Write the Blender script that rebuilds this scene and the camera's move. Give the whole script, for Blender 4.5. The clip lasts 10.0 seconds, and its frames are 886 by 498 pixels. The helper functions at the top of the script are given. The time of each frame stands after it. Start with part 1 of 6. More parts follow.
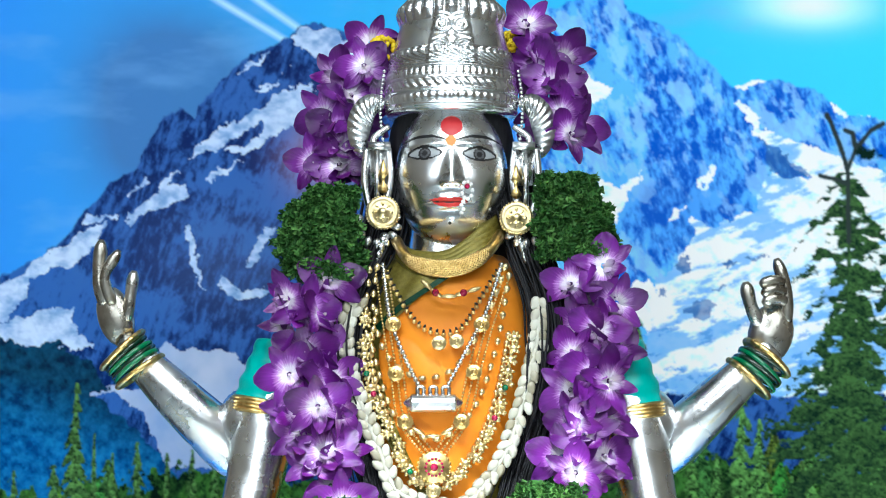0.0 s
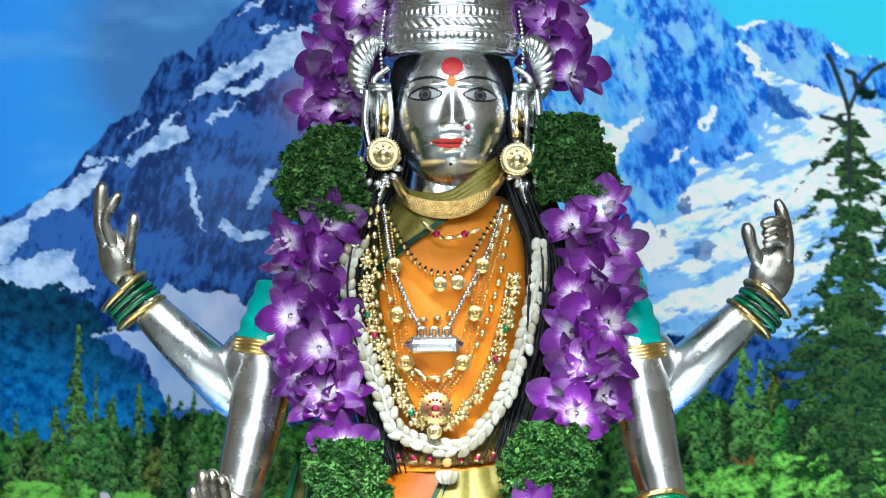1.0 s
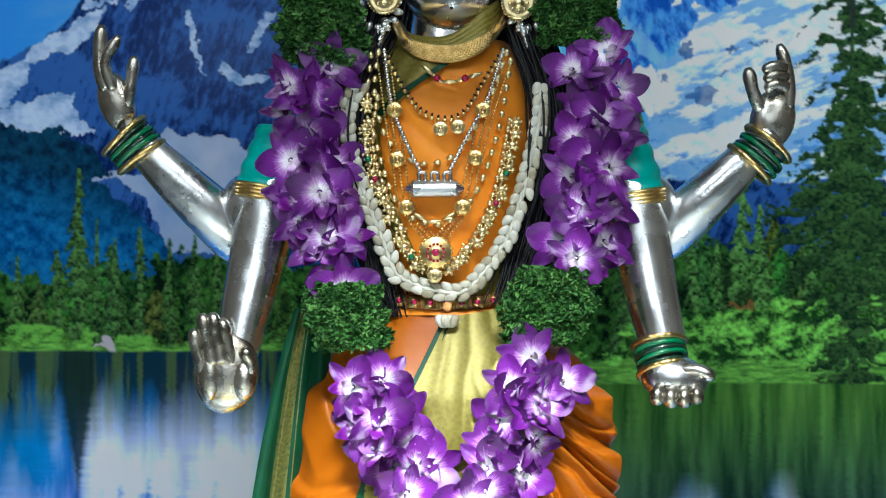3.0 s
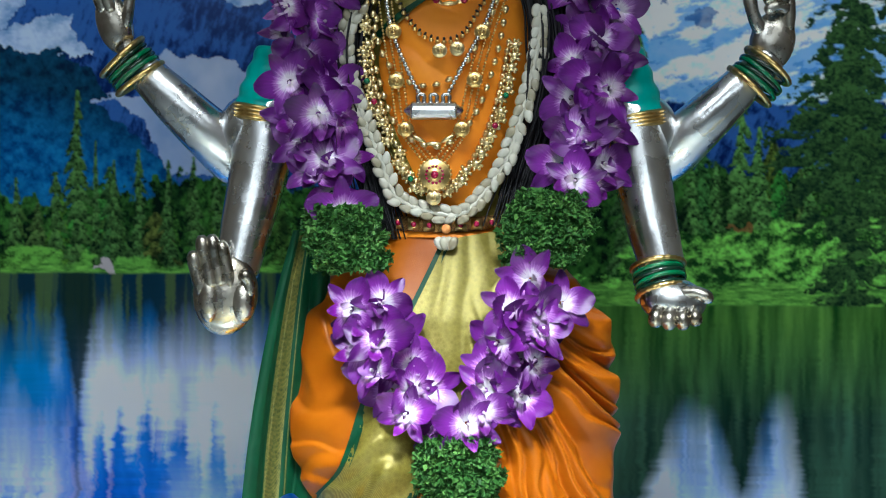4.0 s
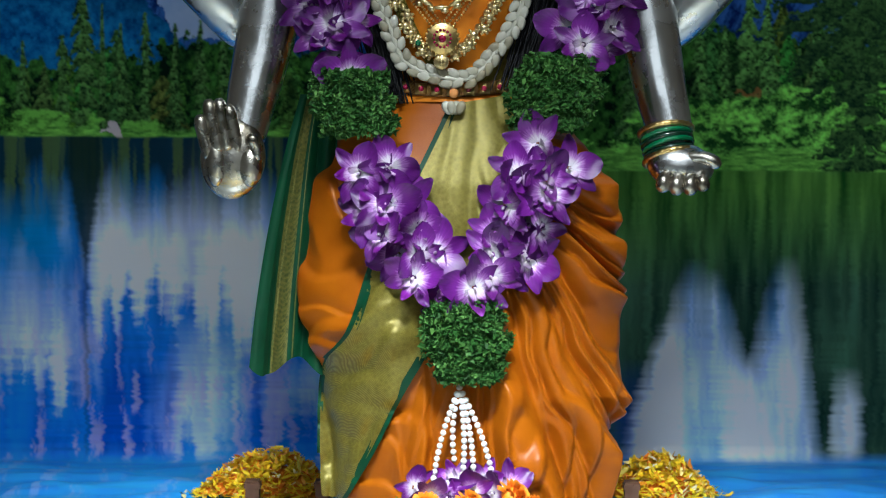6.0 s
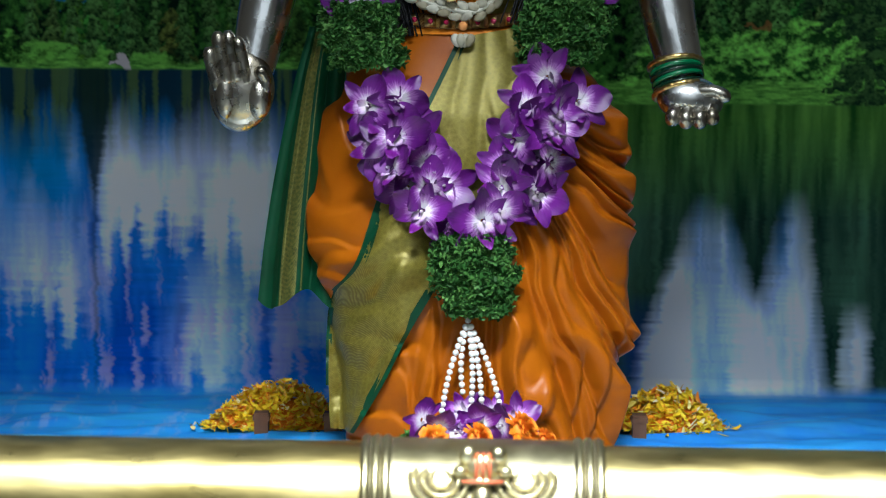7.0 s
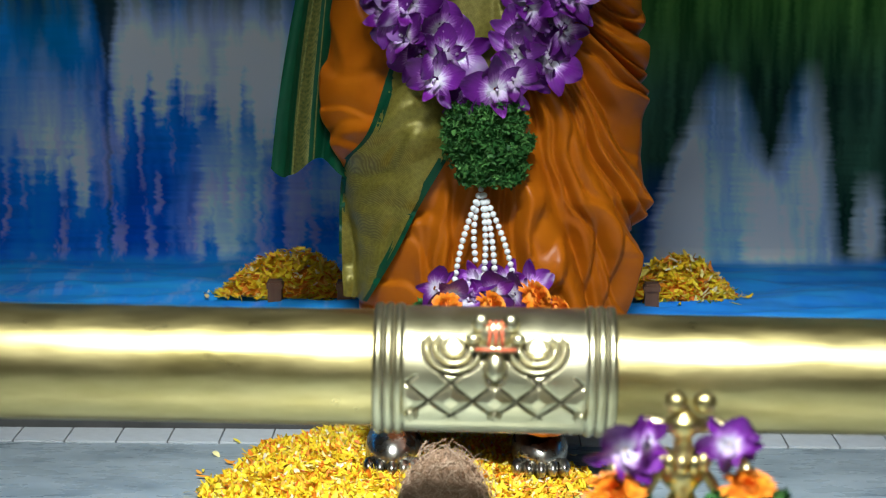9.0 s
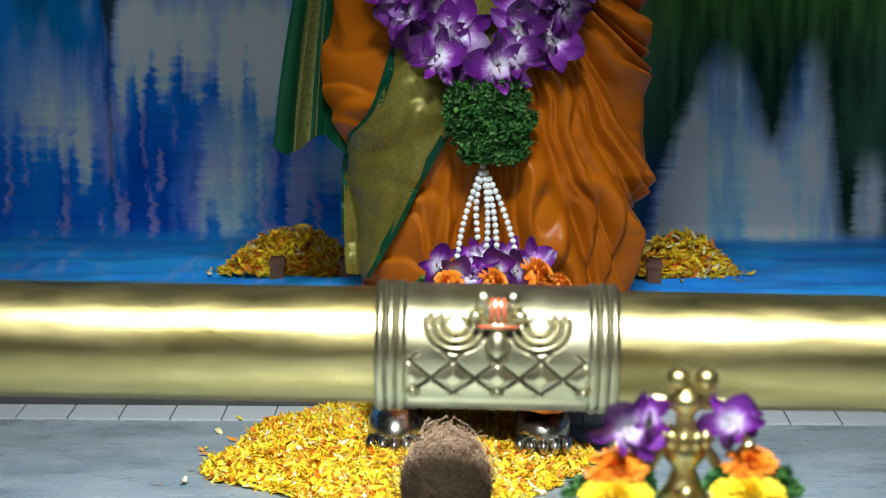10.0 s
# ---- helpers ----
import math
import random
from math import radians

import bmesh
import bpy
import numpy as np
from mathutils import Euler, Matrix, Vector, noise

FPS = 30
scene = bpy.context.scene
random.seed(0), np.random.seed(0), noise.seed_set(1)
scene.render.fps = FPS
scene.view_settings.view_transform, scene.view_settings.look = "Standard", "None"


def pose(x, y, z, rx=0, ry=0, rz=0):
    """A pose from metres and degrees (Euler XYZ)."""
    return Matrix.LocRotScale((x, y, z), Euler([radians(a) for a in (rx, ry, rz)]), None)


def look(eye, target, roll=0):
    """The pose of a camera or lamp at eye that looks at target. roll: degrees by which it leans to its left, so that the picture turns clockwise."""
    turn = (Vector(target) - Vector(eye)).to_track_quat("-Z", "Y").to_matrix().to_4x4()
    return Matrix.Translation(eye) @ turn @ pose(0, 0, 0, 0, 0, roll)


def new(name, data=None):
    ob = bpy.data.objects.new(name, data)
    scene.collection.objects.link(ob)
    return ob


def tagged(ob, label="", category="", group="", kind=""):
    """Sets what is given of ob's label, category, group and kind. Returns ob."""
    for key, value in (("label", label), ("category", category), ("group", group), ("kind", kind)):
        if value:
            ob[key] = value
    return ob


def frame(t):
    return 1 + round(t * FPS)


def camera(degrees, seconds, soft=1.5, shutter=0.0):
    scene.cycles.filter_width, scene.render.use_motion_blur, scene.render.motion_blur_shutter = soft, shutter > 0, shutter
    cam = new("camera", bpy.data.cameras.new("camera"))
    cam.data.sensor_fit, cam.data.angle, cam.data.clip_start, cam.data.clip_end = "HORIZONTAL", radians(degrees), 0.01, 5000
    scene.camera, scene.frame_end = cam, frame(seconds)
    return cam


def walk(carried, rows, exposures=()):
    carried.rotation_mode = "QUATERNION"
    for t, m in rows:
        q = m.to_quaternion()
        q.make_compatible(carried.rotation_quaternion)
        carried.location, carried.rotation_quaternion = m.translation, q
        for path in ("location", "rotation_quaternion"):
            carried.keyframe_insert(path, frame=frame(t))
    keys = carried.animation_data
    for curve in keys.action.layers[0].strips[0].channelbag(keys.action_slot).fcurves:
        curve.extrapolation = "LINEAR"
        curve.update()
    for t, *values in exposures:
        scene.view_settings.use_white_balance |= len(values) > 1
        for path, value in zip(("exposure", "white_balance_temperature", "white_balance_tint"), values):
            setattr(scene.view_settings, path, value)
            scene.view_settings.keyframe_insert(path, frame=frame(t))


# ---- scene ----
# ---- camera: it stands on one spot in front of the altar and tilts down ----
cam = camera(22.18, 10.0, soft=1.0)
cam.data.dof.use_dof = True
cam.data.dof.focus_distance = 2.45
cam.data.dof.aperture_fstop = 6.3
EYE = (0.0, -2.4, 0.64)
ROWS = [
    (0.0, 96.500, -0.000, 0.000),
    (0.5, 95.802, 0.047, 0.006),
    (1.0, 95.012, 0.082, 0.029),
    (1.5, 94.349, 0.129, -0.004),
    (2.0, 93.331, 0.071, -0.004),
    (2.5, 92.187, -0.000, 0.038),
    (4.0, 89.099, -0.077, 0.007),
    (4.5, 88.259, -0.104, 0.025),
    (5.0, 87.347, -0.095, 0.071),
    (5.5, 86.505, -0.142, 0.115),
    (7.0, 83.969, -0.335, 0.436),
    (7.5, 83.144, -0.368, 0.548),
    (8.0, 82.323, -0.316, 0.634),
    (8.5, 81.506, -0.297, 0.718),
    (9.0, 80.637, -0.296, 0.763),
    (9.5, 80.044, -0.310, 0.790),
    (10.0, 80.056, -0.240, 0.812),
]
EXPOSURES = [(t, stops, 5850, 3) for t, stops in ((0.0, 0.66), (1.0, 0.5), (2.5, 0.02), (4.0, -0.5), (5.0, -0.84), (5.5, -1.0), (7.0, -1.46), (7.5, -1.6), (9.0, -1.96), (10.0, -2.04))]
walk(cam, [(t, pose(*EYE, rx, ry, rz)) for t, rx, ry, rz in ROWS], EXPOSURES)

# ---- world and lamps: a closed hall lit by ceiling panels and two added fill lamps ----
world = bpy.data.worlds.new("world")
scene.world = world
world.use_nodes = True
world.node_tree.nodes["Background"].inputs[0].default_value = (0.02, 0.022, 0.025, 1)
world.node_tree.nodes["Background"].inputs[1].default_value = 1.0


def area_lamp(name, eye, target, sx, sy, watts, colour=(1, 1, 1)):
    data = bpy.data.lights.new(name, "AREA")
    data.shape, data.size, data.size_y, data.energy, data.color = "RECTANGLE", sx, sy, watts, colour
    ob = new(name, data)
    ob.matrix_world = look(eye, target)
    return ob


area_lamp("ceiling_panel_lamp", (0.0, -1.5, 2.55), (0.0, -1.2, 0.0), 1.6, 0.6, 24, (1.0, 0.99, 0.96))
area_lamp("spot_panel_lamp", (1.1, -2.0, 2.2), (0.0, 0.0, 0.9), 0.7, 0.5, 8, (1.0, 0.98, 0.94))
area_lamp("spot_panel_lamp", (-1.1, -2.1, 2.2), (0.0, 0.0, 0.9), 0.7, 0.5, 8, (0.96, 0.98, 1.0))
# unseen narrow lamp above the camera, added to brighten the foot of the altar
foot_fill = area_lamp("altar_fill_lamp", (0.0, -2.1, 2.4), (0.0, -0.53, -0.11), 0.6, 0.3, 39, (1.0, 0.99, 0.96))
foot_fill.data.spread = radians(38)
# unseen wide lamp behind the camera, added for broad highlights on the silver
area_lamp("rear_fill_lamp", (0.0, -4.9, 1.9), (0.0, 0.0, 1.0), 3.4, 1.0, 30, (0.97, 0.99, 1.0))


# ---- materials ----
def material(name, rough=0.5, metal=0.0, spec=0.5):
    m = bpy.data.materials.new(name)
    m.use_nodes = True
    b = m.node_tree.nodes["Principled BSDF"]
    b.inputs["Roughness"].default_value = rough
    b.inputs["Metallic"].default_value = metal
    b.inputs["Specular IOR Level"].default_value = spec
    return m, m.node_tree, b


def ramp(nt, source, stops):
    r = nt.nodes.new("ShaderNodeValToRGB")
    e = r.color_ramp.elements
    e[0].position, e[0].color = stops[0][0], (*stops[0][1], 1)
    e[1].position, e[1].color = stops[-1][0], (*stops[-1][1], 1)
    for p, c in stops[1:-1]:
        k = e.new(p)
        k.color = (*c, 1)
    nt.links.new(source, r.inputs[0])
    return r.outputs[0]


def coords(nt, kind="Object", scale=(1, 1, 1)):
    tc = nt.nodes.new("ShaderNodeTexCoord")
    mp = nt.nodes.new("ShaderNodeMapping")
    mp.inputs["Scale"].default_value = scale
    nt.links.new(tc.outputs[kind], mp.inputs[0])
    return mp.outputs[0]


def noise_tex(nt, vec, scale, detail=4.0, rough=0.6):
    n = nt.nodes.new("ShaderNodeTexNoise")
    n.inputs["Scale"].default_value, n.inputs["Detail"].default_value, n.inputs["Roughness"].default_value = scale, detail, rough
    nt.links.new(vec, n.inputs["Vector"])
    return n.outputs["Fac"]


def bump(nt, b, height, strength, distance):
    n = nt.nodes.new("ShaderNodeBump")
    n.inputs["Strength"].default_value, n.inputs["Distance"].default_value = strength, distance
    nt.links.new(height, n.inputs["Height"])
    nt.links.new(n.outputs[0], b.inputs["Normal"])


def mottled(name, stops, scale, rough=0.5, metal=0.0, spec=0.5, bump_scale=0, bump_mm=0.0, rough_range=None, stretch=(1, 1, 1)):
    """Colour from a noise through a ramp, with a finer bump and uneven gloss."""
    m, nt, b = material(name, rough, metal, spec)
    v = coords(nt, "Object", stretch)
    n = noise_tex(nt, v, scale)
    nt.links.new(ramp(nt, n, stops), b.inputs["Base Color"])
    if bump_scale:
        bump(nt, b, noise_tex(nt, v, bump_scale, 3), 1.0, bump_mm / 1000)
    if rough_range:
        r = nt.nodes.new("ShaderNodeMapRange")
        nt.links.new(noise_tex(nt, v, scale * 2.3), r.inputs[0])
        r.inputs["From Min"].default_value, r.inputs["From Max"].default_value = 0.3, 0.7
        r.inputs["To Min"].default_value, r.inputs["To Max"].default_value = rough_range
        nt.links.new(r.outputs[0], b.inputs["Roughness"])
    return m


def plain(name, colour, rough=0.5, metal=0.0, spec=0.5):
    d = [c * 0.86 for c in colour]
    return mottled(name, [(0.3, d), (0.7, colour)], 60, rough, metal, spec)


def varied(name, stops, rough=0.5, per="island", spec=0.4, subsurface=0.0):
    m, nt, b = material(name, rough, 0, spec)
    if per == "island":
        s = nt.nodes.new("ShaderNodeNewGeometry").outputs["Random Per Island"]
    else:
        s = nt.nodes.new("ShaderNodeObjectInfo").outputs["Random"]
    nt.links.new(ramp(nt, s, stops), b.inputs["Base Color"])
    return m


SILVER = mottled("silver", [(0.3, (0.46, 0.46, 0.45)), (0.5, (0.68, 0.69, 0.70)), (0.7, (0.82, 0.83, 0.84))], 9, 0.22, 1.0, 0.5, 34, 1.1, (0.16, 0.36))
# smoother silver, colour raised so face, crown and lower arms read better lit
POLISHED = mottled("polished_silver", [(0.3, (0.72, 0.73, 0.74)), (0.7, (0.88, 0.89, 0.90))], 12, 0.26, 1.0, 0.5, 28, 0.5, (0.2, 0.34))
AGED_SILVER = mottled("aged_silver", [(0.3, (0.26, 0.23, 0.18)), (0.5, (0.48, 0.45, 0.39)), (0.7, (0.70, 0.68, 0.63))], 25, 0.25, 1.0, 0.5, 60, 0.8, (0.2, 0.38))
RED_PAINT = plain("red_enamel", (0.55, 0.012, 0.018), 0.35)
LIP_PAINT = plain("lip_enamel", (0.62, 0.03, 0.025), 0.3)
BLACK_PAINT = plain("black_enamel", (0.012, 0.012, 0.014), 0.35)
WHITE_PAINT = plain("eye_enamel", (0.36, 0.38, 0.40), 0.3)
IRIS_PAINT = plain("grey_enamel", (0.10, 0.10, 0.11), 0.3)
ORANGE_PASTE = plain("orange_paste", (0.80, 0.33, 0.10), 0.7)
GOLD = mottled("gold", [(0.3, (0.58, 0.38, 0.12)), (0.7, (0.90, 0.68, 0.30))], 160, 0.28, 1.0, 0.5, 300, 0.15)
PALE_GOLD = mottled("pale_gold", [(0.3, (0.62, 0.47, 0.20)), (0.7, (0.90, 0.76, 0.45))], 160, 0.3, 1.0, 0.5, 300, 0.15)
BRASS = mottled("brass", [(0.3, (0.44, 0.345, 0.115)), (0.7, (0.72, 0.59, 0.26))], 6, 0.28, 1.0, 0.5, 22, 0.5, (0.26, 0.42), (1, 3, 3))
NICKEL = mottled("nickel_plate", [(0.3, (0.56, 0.49, 0.26)), (0.7, (0.80, 0.73, 0.47))], 14, 0.3, 1.0, 0.5, 40, 0.12, (0.28, 0.4))
RUBY = plain("ruby", (0.35, 0.01, 0.06), 0.15)
EMERALD = plain("green_glass", (0.006, 0.16, 0.06), 0.12, 0.0, 0.8)
DARK_GLASS = plain("dark_green_glass", (0.004, 0.03, 0.016), 0.12, 0.0, 0.8)
PEARL = mottled("pearl", [(0.3, (0.66, 0.66, 0.66)), (0.7, (0.86, 0.86, 0.84))], 200, 0.22, 0.0, 0.7)
SHELL = varied("cowrie_shell", [(0.0, (0.28, 0.25, 0.17)), (0.5, (0.42, 0.40, 0.32)), (1.0, (0.54, 0.53, 0.46))], 0.3, "object", 0.6)
HAIR = mottled("black_hair", [(0.3, (0.006, 0.006, 0.008)), (0.7, (0.02, 0.02, 0.024))], 300, 0.6, 0, 0.25, 0, 0, None, (1, 1, 0.05))


def cloth(name, stops, weave=900.0, rough=0.5, sheen=0.0, metal=0.0, stripe=None):
    """Woven cloth: faint blotches, a fine weave relief and a soft sheen."""
    m, nt, b = material(name, rough, metal, 0.22)
    v = coords(nt)
    nt.links.new(ramp(nt, noise_tex(nt, v, 14, 5), stops), b.inputs["Base Color"])
    b.inputs["Sheen Weight"].default_value = sheen
    bump(nt, b, noise_tex(nt, v, weave, 2), 0.5, 0.0003)
    return m


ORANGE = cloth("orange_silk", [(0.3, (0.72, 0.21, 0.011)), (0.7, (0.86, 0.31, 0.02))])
# skirt copy of the sari silk, its colour darkened in place of dimmer light
ORANGE_DIMMED = cloth("dimmed_orange_silk", [(0.3, (0.30, 0.070, 0.001)), (0.7, (0.41, 0.112, 0.002))], 900, 0.36)
GREEN_TRIM = cloth("green_silk", [(0.3, (0.002, 0.032, 0.014)), (0.7, (0.005, 0.062, 0.026))])
TEAL = cloth("teal_satin", [(0.3, (0.008, 0.25, 0.22)), (0.7, (0.02, 0.42, 0.37))], 900, 0.35)


def brocade(name, a, c, metal=0.25):
    """Gold zari weave: small rows of motifs on a dull gold ground."""
    m, nt, b = material(name, 0.42, metal, 0.5)
    v = coords(nt)
    w = nt.nodes.new("ShaderNodeTexWave")
    w.wave_type, w.bands_direction = "BANDS", "DIAGONAL"
    w.inputs["Scale"].default_value, w.inputs["Distortion"].default_value, w.inputs["Detail"].default_value = 420, 0.7, 2.0
    nt.links.new(v, w.inputs["Vector"])
    vo = nt.nodes.new("ShaderNodeTexVoronoi")
    vo.inputs["Scale"].default_value = 210
    nt.links.new(v, vo.inputs["Vector"])
    mix = nt.nodes.new("ShaderNodeMath")
    mix.operation = "MULTIPLY"
    nt.links.new(w.outputs["Fac"], mix.inputs[0])
    nt.links.new(vo.outputs["Distance"], mix.inputs[1])
    nt.links.new(ramp(nt, mix.outputs[0], [(0.0, a), (0.35, c), (0.8, [min(1, q * 1.25) for q in c])]), b.inputs["Base Color"])
    bump(nt, b, mix.outputs[0], 0.3, 0.0004)
    return m


ZARI = brocade("gold_zari", (0.145, 0.118, 0.014), (0.215, 0.182, 0.032), 0.35)
ZARI_GREEN = brocade("green_gold_zari", (0.035, 0.06, 0.016), (0.17, 0.16, 0.04))
LEAF = varied("curly_leaf", [(0.0, (0.012, 0.052, 0.009)), (0.5, (0.036, 0.122, 0.024)), (1.0, (0.11, 0.25, 0.06))], 0.6, "island", 0.2)
PETALS = varied("loose_petals", [(0.0, (0.90, 0.62, 0.012)), (0.55, (0.92, 0.74, 0.03)), (0.68, (0.88, 0.42, 0.012)), (0.80, (0.80, 0.20, 0.01)), (0.9, (0.92, 0.80, 0.14)), (1.0, (0.85, 0.78, 0.6))], 0.6)
MARIGOLD_ORANGE = varied("orange_marigold_petal", [(0.0, (0.75, 0.17, 0.005)), (1.0, (0.82, 0.30, 0.01))], 0.6)
MARIGOLD_YELLOW = varied("yellow_marigold_petal", [(0.0, (0.80, 0.52, 0.005)), (1.0, (0.85, 0.66, 0.02))], 0.6)
FIBRE = varied("coconut_fibre", [(0.0, (0.32, 0.19, 0.10)), (0.6, (0.55, 0.36, 0.23)), (1.0, (0.72, 0.54, 0.38))], 0.8)
HUSK = mottled("coconut_husk", [(0.3, (0.32, 0.18, 0.10)), (0.7, (0.58, 0.38, 0.24))], 60, 0.85, 0, 0.3, 150, 1.5, None, (1, 1, 0.3))
WOOD = mottled("brown_wood", [(0.3, (0.10, 0.045, 0.028)), (0.7, (0.2, 0.10, 0.06))], 30, 0.55, 0, 0.4, 90, 0.4, None, (1, 1, 0.2))
PLASTER = mottled("wall_paint", [(0.3, (0.27, 0.235, 0.19)), (0.7, (0.33, 0.29, 0.24))], 3, 0.7, 0, 0.3, 40, 0.4)
CEILING_PAINT = mottled("ceiling_paint", [(0.3, (0.50, 0.49, 0.46)), (0.7, (0.58, 0.57, 0.54))], 3, 0.8, 0, 0.3, 40, 0.4)
MARBLE = mottled("grey_marble", [(0.3, (0.20, 0.24, 0.26)), (0.5, (0.33, 0.38, 0.40)), (0.7, (0.42, 0.47, 0.49))], 7, 0.25, 0, 0.5, 60, 0.1, (0.18, 0.4), (1, 2.2, 1))
WHITE_TILE = plain("white_tile", (0.72, 0.74, 0.75), 0.2)
# step stone with the darkness of the shadowed riser put into its colour
SHADED_STONE = mottled("shaded_stone", [(0.3, (0.05, 0.048, 0.045)), (0.7, (0.11, 0.105, 0.10))], 14, 0.5, 0, 0.4, 60, 0.3)
GROUT = plain("grout", (0.30, 0.30, 0.29), 0.9)


def orchid_material(name, stops, spread=22.0):
    """Purple petals that pale to white at the throat, with fine veins along each petal and a paler rim."""
    m, nt, b = material(name, 0.38, 0, 0.4)
    tc = nt.nodes.new("ShaderNodeTexCoord")
    sep = nt.nodes.new("ShaderNodeSeparateXYZ")
    nt.links.new(tc.outputs["Object"], sep.inputs[0])

    def op(kind, p, q):
        n = nt.nodes.new("ShaderNodeMath")
        n.operation = kind
        for i, v in enumerate((p, q)):
            if isinstance(v, (int, float)):
                n.inputs[i].default_value = v
            else:
                nt.links.new(v, n.inputs[i])
        return n.outputs[0]

    ln = nt.nodes.new("ShaderNodeVectorMath")
    ln.operation = "LENGTH"
    nt.links.new(tc.outputs["Object"], ln.inputs[0])
    turn = op("ARCTAN2", sep.outputs["X"], sep.outputs["Z"])
    vec = nt.nodes.new("ShaderNodeCombineXYZ")
    nt.links.new(op("MULTIPLY", turn, 13.0), vec.inputs[0])
    nt.links.new(op("MULTIPLY", ln.outputs["Value"], 35.0), vec.inputs[1])
    veins = noise_tex(nt, vec.outputs[0], 1.0, 3)
    blotch = noise_tex(nt, tc.outputs["Object"], 90, 3)
    r = op("MULTIPLY", op("ADD", ln.outputs["Value"], op("MULTIPLY", op("SUBTRACT", veins, 0.5), 0.016)), spread)
    r = op("ADD", r, op("MULTIPLY", op("SUBTRACT", blotch, 0.5), 0.22))
    col = ramp(nt, r, stops)
    hue = nt.nodes.new("ShaderNodeHueSaturation")
    oi = nt.nodes.new("ShaderNodeObjectInfo")
    mr = nt.nodes.new("ShaderNodeMapRange")
    mr.inputs["To Min"].default_value, mr.inputs["To Max"].default_value = 0.55, 1.25
    nt.links.new(oi.outputs["Random"], mr.inputs[0])
    nt.links.new(mr.outputs[0], hue.inputs["Value"])
    nt.links.new(col, hue.inputs["Color"])
    nt.links.new(hue.outputs[0], b.inputs["Base Color"])
    return m


ORCHID = orchid_material("orchid_petal", [(0.18, (0.84, 0.77, 0.90)), (0.30, (0.42, 0.18, 0.56)), (0.43, (0.150, 0.015, 0.245)), (0.80, (0.060, 0.003, 0.110)), (0.96, (0.20, 0.04, 0.31))])
ORCHID_LIP = orchid_material("orchid_lip", [(0.08, (0.70, 0.66, 0.66)), (0.26, (0.62, 0.48, 0.70)), (0.50, (0.16, 0.01, 0.24)), (0.75, (0.09, 0.004, 0.14)), (0.96, (0.30, 0.08, 0.42))], 30.0)


# ---- mesh building ----
class Shape:
    """Collects rows of vertices and faces, then becomes one mesh."""

    def __init__(self):
        self.v, self.f, self.m, self.n = [], [], [], 0

    def add(self, verts, faces, mat=0):
        verts = np.asarray(verts, float).reshape(-1, 3)
        self.v.append(verts)
        by = {}
        for k, q in enumerate(faces):
            by.setdefault(len(q), []).append(k)
        mats = np.asarray(mat if hasattr(mat, "__len__") else [mat] * len(faces), int)
        for size, which in by.items():
            self.f.append(np.asarray([faces[k] for k in which], int) + self.n)
            self.m.append(mats[which])
        self.n += len(verts)
        return self

    def grid(self, pts, wrap=False, mat=0, caps=False):
        """pts: rows x columns x 3; mat: a number, or a function of the face centres."""
        pts = np.asarray(pts, float)
        r, c = pts.shape[:2]
        i, j = np.meshgrid(np.arange(r - 1), np.arange(c if wrap else c - 1), indexing="ij")
        k = (j + 1) % c
        quads = np.stack([i * c + j, i * c + k, (i + 1) * c + k, (i + 1) * c + j], -1).reshape(-1, 4)
        flat = pts.reshape(-1, 3)
        self.v.append(flat)
        self.f.append(quads + self.n)
        self.m.append(np.asarray(mat(flat[quads].mean(1)), int) if callable(mat) else np.full(len(quads), mat))
        if caps:
            self.f.append(np.arange(c)[None, ::-1] + self.n)
            self.f.append(np.arange(c)[None] + (r - 1) * c + self.n)
            self.m += [self.m[-1][:1], self.m[-1][-1:]]
        self.n += len(flat)
        return self

    def tube(self, path, radii, seg=12, mat=0, flat=1.0, caps=True):
        path = np.asarray(path, float)
        n = len(path)
        radii = np.broadcast_to(np.asarray(radii, float), (n,)) if np.ndim(radii) < 2 else radii
        tang = np.gradient(path, axis=0)
        tang /= np.linalg.norm(tang, axis=1)[:, None] + 1e-12
        side = np.cross(tang, np.array([0, 1.0, 0.0]))
        bad = np.linalg.norm(side, axis=1) < 0.05
        side[bad] = (1, 0, 0)
        side /= np.linalg.norm(side, axis=1)[:, None]
        up = np.cross(side, tang)
        a = np.linspace(0, 2 * np.pi, seg, endpoint=False)
        pts = path[:, None] + (side[:, None] * np.cos(a)[None, :, None] + up[:, None] * np.sin(a)[None, :, None] * flat) * np.asarray(radii)[:, None, None]
        return self.grid(pts, True, mat, caps)

    def ball(self, c, r, seg=12, rings=8, mat=0, turn=None):
        r = np.broadcast_to(np.asarray(r, float), (3,))
        th = np.linspace(0.02, np.pi - 0.02, rings)
        a = np.linspace(0, 2 * np.pi, seg, endpoint=False)
        p = np.stack([np.sin(th)[:, None] * np.cos(a)[None] * r[0], np.sin(th)[:, None] * np.sin(a)[None] * r[1], np.cos(th)[:, None] * np.ones_like(a)[None] * r[2]], -1)
        if turn is not None:
            p = p @ np.array(turn.to_3x3()).T
        return self.grid(p + np.asarray(c, float), True, mat, True)

    def lathe(self, c, profile, seg=24, mat=0, axis="z"):
        """profile: (radius, height) pairs."""
        a = np.linspace(0, 2 * np.pi, seg, endpoint=False)
        pr = np.asarray(profile, float)
        x, y = pr[:, :1] * np.cos(a)[None], pr[:, :1] * np.sin(a)[None]
        z = np.repeat(pr[:, 1:], seg, 1)
        order = {"z": (x, y, z), "y": (x, -z, y), "x": (z, x, y)}[axis]
